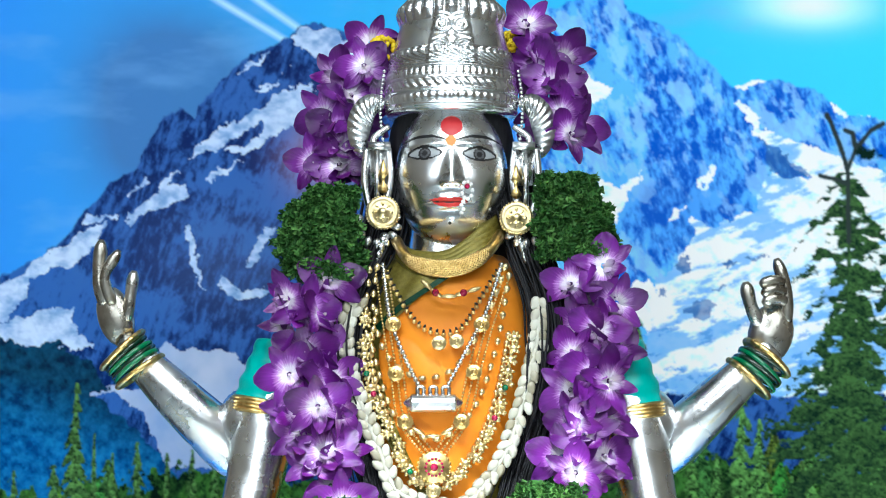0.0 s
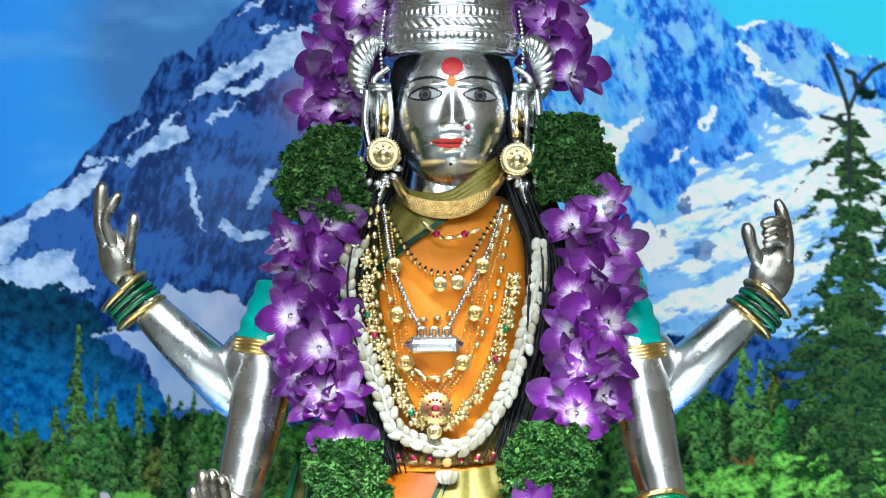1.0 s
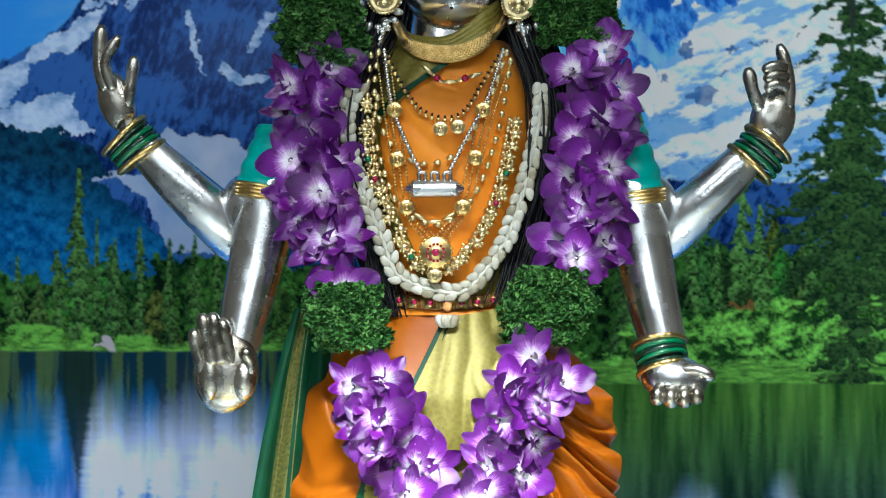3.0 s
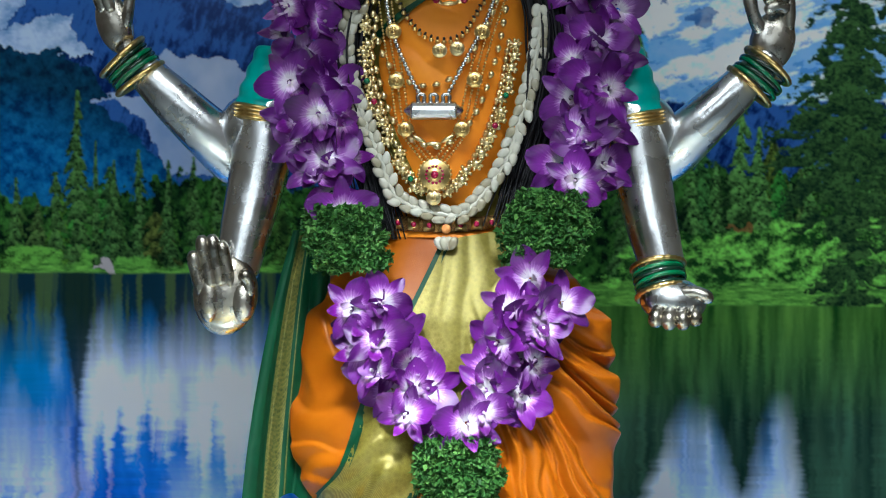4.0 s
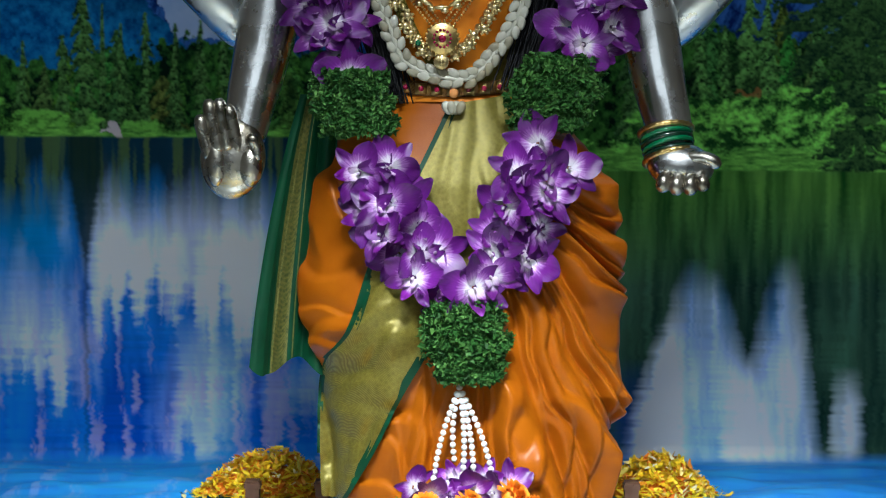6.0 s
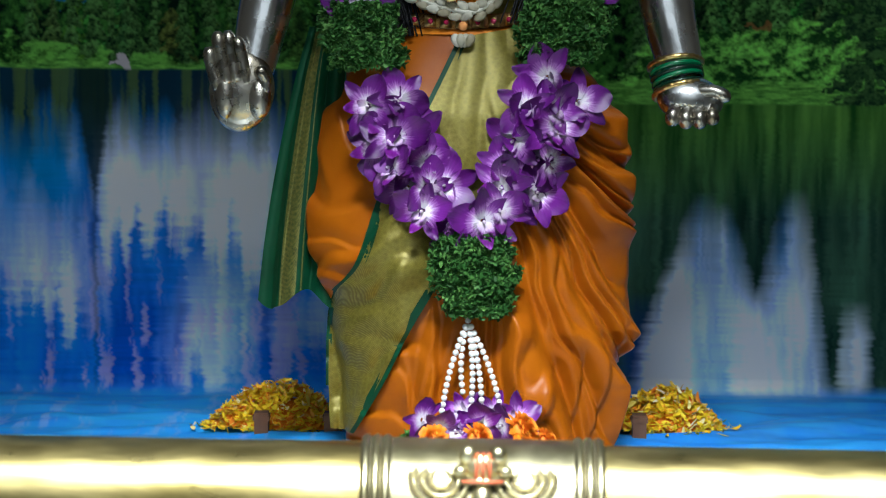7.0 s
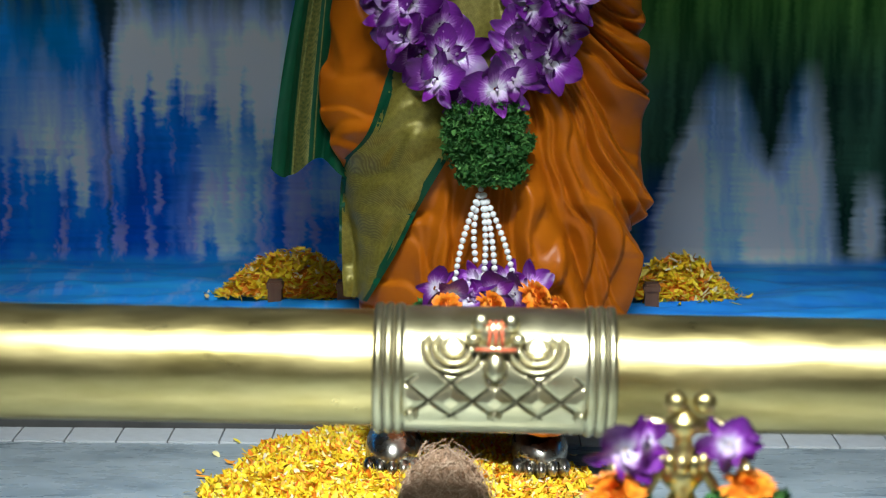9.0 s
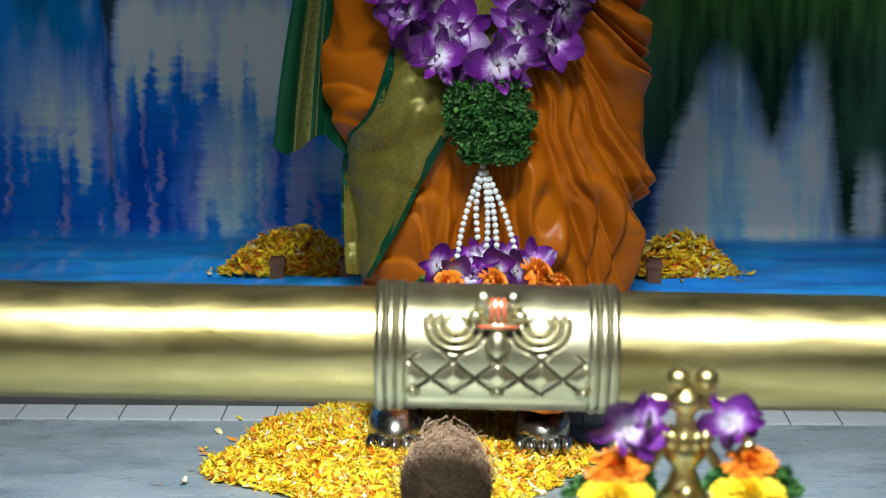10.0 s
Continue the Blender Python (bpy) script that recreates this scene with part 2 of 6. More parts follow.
        return self.grid(np.stack(order, -1) + np.asarray(c, float), True, mat, True)

    def box(self, lo, hi, mat=0):
        (x0, y0, z0), (x1, y1, z1) = lo, hi
        v = [(x0, y0, z0), (x1, y0, z0), (x1, y1, z0), (x0, y1, z0), (x0, y0, z1), (x1, y0, z1), (x1, y1, z1), (x0, y1, z1)]
        return self.add(v, [(3, 2, 1, 0), (4, 5, 6, 7), (0, 1, 5, 4), (1, 2, 6, 5), (2, 3, 7, 6), (3, 0, 4, 7)], mat)

    def mesh(self, name, mats, smooth=True):
        me = bpy.data.meshes.new(name)
        v = np.concatenate(self.v)
        sizes = np.concatenate([np.full(len(f), f.shape[1]) for f in self.f])
        me.vertices.add(len(v))
        me.vertices.foreach_set("co", v.ravel())
        me.loops.add(int(sizes.sum()))
        me.loops.foreach_set("vertex_index", np.concatenate([f.ravel() for f in self.f]))
        me.polygons.add(len(sizes))
        me.polygons.foreach_set("loop_start", np.concatenate([[0], np.cumsum(sizes)[:-1]]))
        for m in mats if isinstance(mats, (list, tuple)) else [mats]:
            me.materials.append(m)
        me.polygons.foreach_set("material_index", np.concatenate(self.m))
        me.polygons.foreach_set("use_smooth", np.full(len(sizes), smooth))
        me.update(calc_edges=True)
        me.validate()
        return me


def spline(points, n):
    """A smooth curve through the points, n samples, even in length."""
    p = np.asarray(points, float)
    q = np.vstack([2 * p[0] - p[1], p, 2 * p[-1] - p[-2]])
    out = []
    for i in range(1, len(q) - 2):
        t = np.linspace(0, 1, 24, endpoint=False)[:, None]
        a, b, c, d = q[i - 1], q[i], q[i + 1], q[i + 2]
        out.append(0.5 * (2 * b + (c - a) * t + (2 * a - 5 * b + 4 * c - d) * t ** 2 + (3 * b - a - 3 * c + d) * t ** 3))
    out = np.vstack(out + [p[-1:]])
    s = np.concatenate([[0], np.cumsum(np.linalg.norm(np.diff(out, axis=0), axis=1))])
    k = np.linspace(0, s[-1], n)
    return np.stack([np.interp(k, s, out[:, j]) for j in range(out.shape[1])], -1)


def length_of(path):
    return float(np.linalg.norm(np.diff(np.asarray(path), axis=0), axis=1).sum())


def thing(name, data, label, category, group="", kind="", at=(0, 0, 0)):
    ob = new(name, data)
    ob.location = at
    return tagged(ob, label, category, group, kind)


def part(name, data, parent, label="", m=None):
    ob = new(name, data)
    ob.parent = parent
    if m is not None:
        ob.matrix_basis = m
    if label:
        tagged(ob, label)
    return ob


def wave(x, seed):
    """A smooth random wave along x, about -1 to 1."""
    g = np.random.RandomState(seed)
    return sum(np.sin(x * f * g.uniform(0.7, 1.3) + g.uniform(0, 6.3)) / f for f in (1, 2, 4, 8)) / 1.2


def noise2(x, y, seed=0, octaves=5, gain=0.5):
    """Value noise, 0 to 1, on arrays."""
    g = np.random.RandomState(seed)
    tab = g.rand(256, 256)
    out, amp, tot = 0.0, 1.0, 0.0
    for k in range(octaves):
        xi, yi = np.floor(x).astype(int), np.floor(y).astype(int)
        fx, fy = x - xi, y - yi
        fx, fy = fx * fx * (3 - 2 * fx), fy * fy * (3 - 2 * fy)
        a, b = tab[yi % 256, xi % 256], tab[yi % 256, (xi + 1) % 256]
        c, d = tab[(yi + 1) % 256, xi % 256], tab[(yi + 1) % 256, (xi + 1) % 256]
        out = out + amp * ((a * (1 - fx) + b * fx) * (1 - fy) + (c * (1 - fx) + d * fx) * fy)
        tot += amp
        amp *= gain
        x, y = x * 2.03 + 17.1, y * 2.03 + 5.7
    return out / tot


# ---- the hall: floor, step, walls, ceiling ----
floor = thing("floor", Shape().box((-2.6, -5.0, -0.1), (2.6, 0.105, 0.0)).mesh("floor", MARBLE, False), "blue-grey marble floor slab in front of the altar", "floor", kind="structure")
step = thing("step", Shape().box((-2.6, 0.172, -0.1), (2.6, 1.0, 0.138)).mesh("step", SHADED_STONE, False), "stone step behind the statue under the banner, shade darkened into its colour", "step", kind="structure")
bed = thing("floor_border", Shape().box((-2.6, 0.105, -0.1), (2.6, 0.172, -0.004)).mesh("floor_border", GROUT, False), "row of white floor tiles along the foot of the step", "floor", kind="structure")
# unseen walls and ceiling, added to close the hall; brown walls darken metal reflections
WALL = [("wall_back", (-2.6, 1.0, -0.1), (2.6, 1.15, 2.6)), ("wall_left", (-2.75, -5.15, -0.1), (-2.6, 1.15, 2.6)), ("wall_right", (2.6, -5.15, -0.1), (2.75, 1.15, 2.6)), ("wall_front", (-2.6, -5.15, -0.1), (2.6, -5.0, 2.6))]
for name, lo, hi in WALL:
    thing(name, Shape().box(lo, hi).mesh(name, PLASTER, False), "plain beige-brown painted wall of the hall", "wall", kind="structure")
thing("ceiling", Shape().box((-2.75, -5.15, 2.6), (2.75, 1.15, 2.72)).mesh("ceiling", CEILING_PAINT, False), "plain cream painted ceiling of the hall", "ceiling", kind="structure")


# ---- the printed banner ----
PRINT_GAIN = 1.35


def paint_banner(x, z):
    """Printed scenery in banner centimetres: sky, two peaks, a far hill, conifers, a lake with reflections."""
    X1, Z1 = x[0], z[:, 0]

    def mix(base, colour, a):
        return base * (1 - a[..., None]) + np.asarray(colour, float) * a[..., None]

    def soft(d, w):
        return np.clip(d / w + 0.5, 0, 1)

    def ridge(points):
        p = np.asarray(points, float)
        return np.interp(x, p[:, 0], p[:, 1])

    def two(shade, lit, k):
        return np.asarray(shade, float) * (1 - k[..., None]) + np.asarray(lit, float) * k[..., None]

    n1 = noise2(x / 6, z / 6, 1)
    n2 = noise2(x / 2.2, z / 2.2, 2)
    n3 = noise2(x / 18, z / 18, 3)
    fine = noise2(x * 1.3, z * 1.3, 4, 4, 0.65)
    wx, wz = x + (n2 - 0.5) * 2.4 + (fine - 0.5) * 1.1, z + (noise2(x / 2.0, z / 2.0, 5) - 0.5) * 2.2 + (noise2(x * 1.4, z * 1.4, 6, 3) - 0.5) * 0.9

    def inside(points):
        """A ragged patch: which places lie inside the outline."""
        p = np.asarray(points, float)
        out = np.zeros(x.shape, bool)
        c0, c1 = np.searchsorted(X1, (p[:, 0].min() - 3, p[:, 0].max() + 3))
        r0, r1 = np.searchsorted(-Z1, (-p[:, 1].max() - 3, -p[:, 1].min() + 3))
        u, w = wx[r0:r1, c0:c1], wz[r0:r1, c0:c1]
        hit = np.zeros(u.shape, bool)
        for (xa, za), (xb, zb) in zip(p, np.roll(p, -1, 0)):
            if za != zb:
                hit ^= ((za > w) != (zb > w)) & (u < (xb - xa) * (w - za) / (zb - za) + xa)
        out[r0:r1, c0:c1] = hit
        return out.astype(float)

    # sky: a grey-blue cloud on one side, pale cyan on the other, two light rays
    h = np.clip((x + 58) / 116, 0, 1)
    img = np.stack([0.035 + 0.03 * h, 0.20 + 0.30 * h, 0.60 + 0.22 * h], -1)
    cloud = np.exp(-np.abs((x + 36) / 13) ** 2.6 - np.abs((z - 116) / 12) ** 2.6) * (0.55 + 0.9 * (n3 - 0.3))
    img = mix(img, (0.045, 0.12, 0.30), np.clip(cloud * 1.5, 0, 0.85))
    img = mix(img, (0.14, 0.32, 0.62), np.clip((noise2(x / 12, z / 4, 9) - 0.55) * 1.5, 0, 0.3))
    img = mix(img, (0.75, 0.92, 0.98), np.exp(-((x - 48) / 7) ** 2 - ((z - 129) / 2.6) ** 2) * 0.8)
    for x0, z0, x1, z1 in ((-29.5, 129.8, -20.9, 124.6), (-24.3, 129.8, -18.4, 125.7)):
        d = np.abs((x - x0) * (z1 - z0) - (z - z0) * (x1 - x0)) / math.hypot(x1 - x0, z1 - z0)
        img = mix(img, (0.55, 0.75, 0.95), np.clip(1 - d / 0.7, 0, 1) * 0.6 * (z > z1 - 1))

    def rock(top, img, shade, lit, seed, slope):
        """A rock face: buttresses and gullies that run down its slope, broken into crags."""
        depth = top - z
        a = soft(depth + (n2 - 0.5) * 1.6 + (fine - 0.5) * 0.9, 0.25)
        gully = np.abs(noise2((x + slope * depth) / 4.0 + n2, z / 13.0, seed, 5) - 0.5) * 2
        rib = np.abs(noise2((x - slope * 0.5 * depth) / 1.5, z / 5.0 + n2, seed + 1, 4, 0.6) - 0.5) * 2
        crag = noise2((x - slope * 0.7 * depth) / 0.8, z / 1.4, seed + 2, 5, 0.7)
        k = np.clip(-0.05 + 1.9 * gully + 1.1 * rib + (crag - 0.5) * 1.9, 0, 1)
        k = k * k * (3 - 2 * k)
        face = two(shade, lit, k)
        return img * (1 - a[..., None]) + face * a[..., None], a

    grain = noise2(x / 1.4, z / 1.0, 12, 5, 0.6)
    right = ridge([(-20.5, 70.9), (-10.6, 120.8), (-1.8, 123.1), (7.1, 126.1), (8.9, 128.0), (11.9, 129.1), (15.2, 128.7), (16.0, 129.5), (18.9, 130.6), (23.3, 129.5), (24.4, 128.3), (27.8, 126.5), (30.7, 125.0), (33.6, 122.3), (35.8, 120.5), (37.2, 118.6), (38.7, 118.2), (40.9, 119.3), (45.3, 118.6), (48.3, 117.8), (50.4, 116.4), (52.6, 114.9), (57.6, 114.0), (74.5, 108.9)])
    img, on = rock(right, img, (0.006, 0.075, 0.44), (0.10, 0.37, 0.86), 21, 0.45)
    img = mix(img, (0.25, 0.52, 0.88), np.clip((noise2((x + 0.3 * z) / 2.2, z / 3.5, 22, 5, 0.65) - 0.52) * 7, 0, 0.6) * on)
    img = mix(img, (0.012, 0.07, 0.36), np.exp(-((x - 30) / 9) ** 2 - ((z - 103) / 5) ** 2) * 0.45 * on)
    snow = [
        [(36.2, 120.7), (40.2, 119.5), (42.5, 119.3), (40.2, 118.1), (38.1, 118.1)],
        [(50.1, 116.7), (56.9, 114.9), (55.5, 113.9), (51.9, 114.9)],
        [(16.1, 122.0), (18.8, 120.1), (22.3, 117.5), (21.2, 116.4), (18.8, 115.6), (17.2, 116.4), (18.1, 118.6)],
        [(38.1, 115.8), (39.5, 116.0), (40.3, 114.1), (41.7, 112.5), (45.2, 111.5), (48.8, 110.3), (52.5, 108.5), (62.7, 105.2), (61.7, 63.8), (24.2, 63.8), (25.9, 85.4), (27.8, 94.2), (29.7, 94.0), (31.7, 98.0), (32.7, 100.8), (34.9, 99.5), (38.5, 101.8), (40.8, 103.0), (41.6, 106.7), (48.2, 106.1), (43.7, 109.3), (40.8, 111.9)],
        [(20.1, 106.0), (23.1, 104.9), (26.2, 107.6), (23.9, 103.7), (22.0, 100.4), (20.3, 102.1)],
        [(29.3, 100.1), (30.1, 102.6), (31.5, 102.3), (30.4, 100.4)],
        [(26.6, 84.0), (24.4, 88.3), (23.0, 91.3), (26.7, 93.4), (28.1, 88.3)],
        [(32.7, 105.6), (35.2, 107.8), (35.6, 107.1), (33.4, 104.9)],
    ]
    for p in snow:
        a = inside(p) * on
        img = img * (1 - a[..., None]) + two((0.38, 0.62, 0.88), (0.82, 0.90, 0.95), np.clip(grain * 2.4 - 0.4, 0, 1)) * a[..., None]
    # blue hollows in the open snow field, with islands of rock
    field = inside(snow[3])
    streak = noise2((x + z * 0.5) / 7, (z - x * 0.35) / 2.0, 31, 6, 0.6)
    low = np.clip((97 - z) / 12, 0, 1)
    img = mix(img, (0.09, 0.30, 0.72), np.clip((streak - 0.56 + 0.12 * low) * 9, 0, 0.85) * field)
    img = mix(img, (0.05, 0.20, 0.52), np.clip((noise2((x + z) / 3, (z - x * 0.4) / 1.1, 32, 5, 0.65) - 0.6) * 10, 0, 0.8) * field * low)
    islands = [
        [(31.2, 89.2), (33.2, 90.2), (35.4, 89.9), (34.8, 88.3), (32.8, 87.3), (32.1, 88.6)],
        [(34.8, 91.3), (36.4, 92.1), (35.7, 91.1)],
        [(30.0, 94.9), (31.2, 96.0), (32.4, 94.8), (30.8, 93.7)],
        [(41.2, 111.9), (42.2, 110.3), (45.2, 108.9), (48.2, 106.6), (45.1, 106.4), (42.3, 106.8), (41.6, 108.2)],
        [(39.1, 96.0), (42.0, 96.5), (39.8, 95.2)],
        [(36.9, 95.5), (38.4, 96.2), (37.6, 94.9)],
        [(27.4, 91.3), (28.5, 92.3), (28.8, 90.9)],
    ]
    for p in islands:
        img = mix(img, (0.02, 0.085, 0.28), inside(p) * (0.55 + 0.45 * grain))
    left = ridge([(-75.8, 82.5), (-57.1, 93.4), (-52.1, 95.6), (-47.8, 100.1), (-43.5, 105.2), (-39.9, 107.6), (-36.3, 114.5), (-34.1, 115.6), (-32.2, 114.0), (-31.8, 115.8), (-28.3, 119.3), (-26.1, 121.6), (-21.7, 123.8), (-19.5, 125.7), (-16.9, 126.8), (-14.3, 125.7), (-10.6, 123.5), (-6.2, 118.6), (-1.8, 107.4), (15.6, 78.2)])
    img, on = rock(left, img, (0.0025, 0.011, 0.075), (0.026, 0.088, 0.30), 41, -0.7)
    img = mix(img, (0.10, 0.17, 0.38), np.exp(-((x + 25) / 14) ** 2 - ((z - 95) / 9) ** 2) * 0.25 * on)
    img = mix(img, (0.36, 0.24, 0.36), np.exp(-((x + 16) / 4.5) ** 2 - ((z - 109) / 5) ** 2) * 0.55 * on)
    snow = [
        [(-20.6, 125.3), (-17.6, 125.9), (-14.3, 126.1), (-10.6, 123.5), (-6.9, 121.4), (-10.6, 120.7), (-13.9, 121.4), (-16.5, 122.7), (-19.1, 124.2)],
        [(-16.9, 118.7), (-21.6, 117.8), (-23.1, 115.2), (-25.3, 114.5), (-28.2, 113.4), (-32.2, 110.0), (-33.3, 108.5), (-29.6, 110.0), (-26.0, 112.3), (-23.4, 113.7), (-23.1, 113.0), (-24.5, 111.5), (-29.3, 109.5), (-26.0, 109.8), (-22.3, 111.5), (-18.7, 113.7), (-16.3, 115.2)],
        [(-36.2, 106.0), (-33.3, 107.4), (-35.3, 105.4), (-32.7, 105.5), (-33.2, 103.7), (-37.6, 102.3), (-40.5, 100.4), (-41.2, 100.8), (-39.1, 103.0)],
        [(-57.1, 92.3), (-52.8, 94.9), (-47.8, 99.0), (-43.3, 100.2), (-44.5, 97.8), (-48.4, 94.9), (-52.8, 93.4), (-53.8, 90.5), (-56.3, 87.6), (-61.3, 86.1), (-61.4, 90.5)],
        [(-61.3, 85.4), (-54.1, 88.3), (-49.0, 89.8), (-47.4, 89.8), (-47.9, 88.2), (-46.8, 86.1), (-45.0, 84.7), (-51.8, 84.2), (-54.8, 85.0)],
        [(-33.3, 100.2), (-32.0, 99.3), (-31.9, 97.1), (-30.8, 94.9), (-30.4, 91.8), (-31.6, 93.4), (-32.8, 97.1)],
        [(-28.9, 93.1), (-27.8, 92.7), (-26.1, 91.6), (-22.4, 91.8), (-23.6, 90.5), (-27.2, 90.4), (-28.7, 91.3)],
        [(-23.3, 99.7), (-22.1, 100.1), (-22.9, 97.8), (-24.7, 94.5), (-25.4, 94.9)],
        [(-26.8, 119.9), (-23.1, 122.3), (-21.5, 122.9), (-25.3, 120.3)],
        [(-20.9, 119.9), (-19.3, 121.7), (-23.0, 117.7), (-24.2, 117.4)],
        [(-30.3, 106.8), (-25.8, 108.9), (-28.1, 107.3), (-29.9, 105.8)],
        [(-39.8, 105.2), (-38.7, 107.1), (-38.2, 106.3), (-40.4, 104.1), (-41.1, 103.6)],
        [(-46.3, 100.1), (-45.6, 101.2), (-41.6, 101.9), (-44.9, 100.2)],
    ]
    for p in snow:
        a = inside(p) * on
        img = img * (1 - a[..., None]) + two((0.14, 0.25, 0.48), (0.40, 0.50, 0.68), np.clip(grain * 2.4 - 0.6, 0, 1)) * a[..., None]
    # pale snow apron and the blue wooded hill in front of it
    apron = [
        [(-39.1, 81.8), (-35.9, 85.4), (-33.0, 83.8), (-27.9, 84.1), (-24.6, 82.5), (-22.7, 78.2), (-25.6, 72.4), (-27.7, 68.8), (-34.9, 68.8), (-38.3, 76.0), (-42.3, 78.7), (-45.9, 78.2), (-43.8, 79.6), (-39.4, 78.9)],
    ]
    for p in apron:
        a = inside(p)
        img = img * (1 - a[..., None]) + two((0.18, 0.27, 0.48), (0.34, 0.40, 0.55), np.clip(n1 * 2 - 0.5, 0, 1)) * a[..., None]
    hill = [
        [(-62.8, 86.1), (-57.0, 85.4), (-52.6, 84.2), (-48.9, 84.5), (-45.3, 82.4), (-42.3, 78.9), (-45.2, 78.9), (-40.1, 74.5), (-35.7, 70.6), (-32.7, 63.8), (-32.5, 46.0), (-61.8, 46.0)],
    ]
    for p in hill:
        a = inside(p)
        k = np.clip(noise2(x / 0.9, z / 0.9, 52, 6, 0.65) * 2.2 - 0.6, 0, 1)
        low = np.clip((80 - z - 0.25 * (x + 50)) / 9, 0, 1)
        tone = two((0.002, 0.010, 0.032), (0.007, 0.050, 0.105), k) * (1 - low[..., None]) + two((0.003, 0.036, 0.14), (0.014, 0.14, 0.36), k) * low[..., None]
        img = img * (1 - a[..., None]) + tone * a[..., None]

    shore = np.interp(x, [-8, 12], [56.4, 52.2]) + (n1 - 0.5) * 0.5

    def conifer(img, x0, top, foot, w, dark, light, seed, gaps=0.0, lean=0.0):
        """A spruce: tiers of drooping boughs that widen downward, ragged at their tips, lit on their upper sides."""
        g = np.random.RandomState(seed)
        c0, c1 = np.searchsorted(X1, (x0 - w * 1.7, x0 + w * 1.7))
        r0, r1 = np.searchsorted(-Z1, (-top - 0.5, -foot + 1.0))
        if c1 - c0 < 2 or r1 - r0 < 2:
            return img
        x_, z_ = x[r0:r1, c0:c1], z[r0:r1, c0:c1]
        u = x_ - x0 - lean * (top - z_)
        t = np.clip((top - z_) / (top - foot), 0, 1)
        tier = 1.5 + 1.3 * w * (0.16 + 0.02 * g.rand())
        ph = (top - z_) / tier - np.abs(u) * 0.38 / tier + 1.1 * noise2(u / 3 + 9 * (u > 0), z_ / 4, seed, 3)
        saw = ph % 1.0
        idx = np.floor(ph)
        side = np.where(u > 0, 0.37, 0.0)
        jag = np.abs(np.sin((idx + 3.1 * side) * 12.9898 + seed))
        reach = w * (0.10 + 0.9 * t ** 0.75) * (0.35 + 0.65 * jag) * (0.25 + 0.85 * saw ** 0.7) * (0.6 + 0.8 * noise2(x_ / 0.7, z_ / 0.5, seed + 5, 4, 0.65))
        a = soft(reach - np.abs(u), 0.22) * (z_ < top)
        if gaps:
            a = a * np.clip((noise2(x_ / 1.8, z_ / 0.8, seed + 8, 4) - gaps) * 9, 0, 1)
        a = np.maximum(a, soft(0.12 + 0.55 * t - np.abs(u), 0.15) * (z_ < top))
        k = np.clip((0.30 + 0.9 * (1 - saw)) * (noise2(x_ / 0.5, z_ / 0.35, seed + 3, 5, 0.7) * 3.6 - 1.1), 0, 1)
        rgb = two(dark, light, k)
        img[r0:r1, c0:c1] = img[r0:r1, c0:c1] * (1 - a[..., None]) + rgb * a[..., None]
        return img

    # wooded belt behind the shore
    g = np.random.RandomState(7)
    dark, light = (0.0015, 0.008, 0.005), (0.05, 0.15, 0.03)
    belt = np.where(x < 0, np.interp(x, [-80, -57, -51, -45, -30, 0], [67, 67, 64, 67, 69, 66]), np.interp(x, [0, 24, 30, 45, 80], [66, 70, 69, 69, 70]))
    a = soft(belt - z + (n2 - 0.5) * 6 + (fine - 0.5) * 3, 0.4)
    k = np.clip(noise2(x / 0.8, z / 0.9, 61, 6, 0.68) * 2.6 - 0.95 + 1.2 * (n1 - 0.5), 0, 1)
    img = img * (1 - a[..., None]) + two(dark, (0.045, 0.15, 0.025), k) * a[..., None]
    for i in range(44):
        x0 = -58 + 45 * g.rand() if i % 2 else 22 + 38 * g.rand()
        top = (68 + 7 * g.rand() if x0 > 0 else 64 + 6 * g.rand())
        lit = (0.05 + 0.07 * g.rand(), 0.15 + 0.13 * g.rand(), 0.02 + 0.03 * g.rand())
        img = conifer(img, x0, top, 54 + 3 * g.rand(), 2.4 + 2.0 * g.rand(), dark, lit, 100 + i)
    for i, (x0, top, w) in enumerate([(-47.0, 79.7, 3.3), (-44.6, 73.3, 1.0), (-49.8, 69.3, 2.8), (-54.9, 68.6, 2.2), (-42.2, 70.8, 1.9), (-39.1, 72.2, 2.2), (-35.3, 70.8, 1.9), (-32.0, 71.2, 2.2), (-29.1, 69.3, 2.2), (25.0, 88.1, 4.5), (31.8, 73.1, 2.5), (35.0, 70.8, 2.2), (38.1, 78.2, 4.3), (40.5, 75.1, 3.6), (46.7, 72.2, 2.9), (55.5, 76.2, 3.2), (44.5, 67.9, 2.3)]):
        img = conifer(img, x0, top, 53, w, dark, (0.12, 0.30, 0.07) if x0 > 0 else (0.085, 0.20, 0.05), 160 + i)
    # dark pockets between the trees
    img = mix(img, dark, np.clip((noise2(x / 2.6, z / 4.5, 64, 4) - 0.6) * 6, 0, 0.7) * soft(belt - 1 - z, 2.0))
    # low bushes, a grassy bank on one side and a thin strip on the other
    bush = np.where(x > 0, np.interp(x, [0, 20, 26, 40, 60, 90], [55, 55, 62, 62.5, 64.5, 65]), np.interp(x, [-80, -57, -48, -36, -8], [61, 60, 57.6, 58.2, 56.8]))
    clump = noise2(x / 2.4, z / 1.6, 70, 4)
    a = soft(bush - z + (clump - 0.5) * 5 + (fine - 0.5) * 2, 0.4) * 0.9
    k = np.clip(noise2(x / 0.7, z / 0.5, 71, 6, 0.7) * 2.6 - 1.0 + 2.0 * (clump - 0.45), 0, 1)
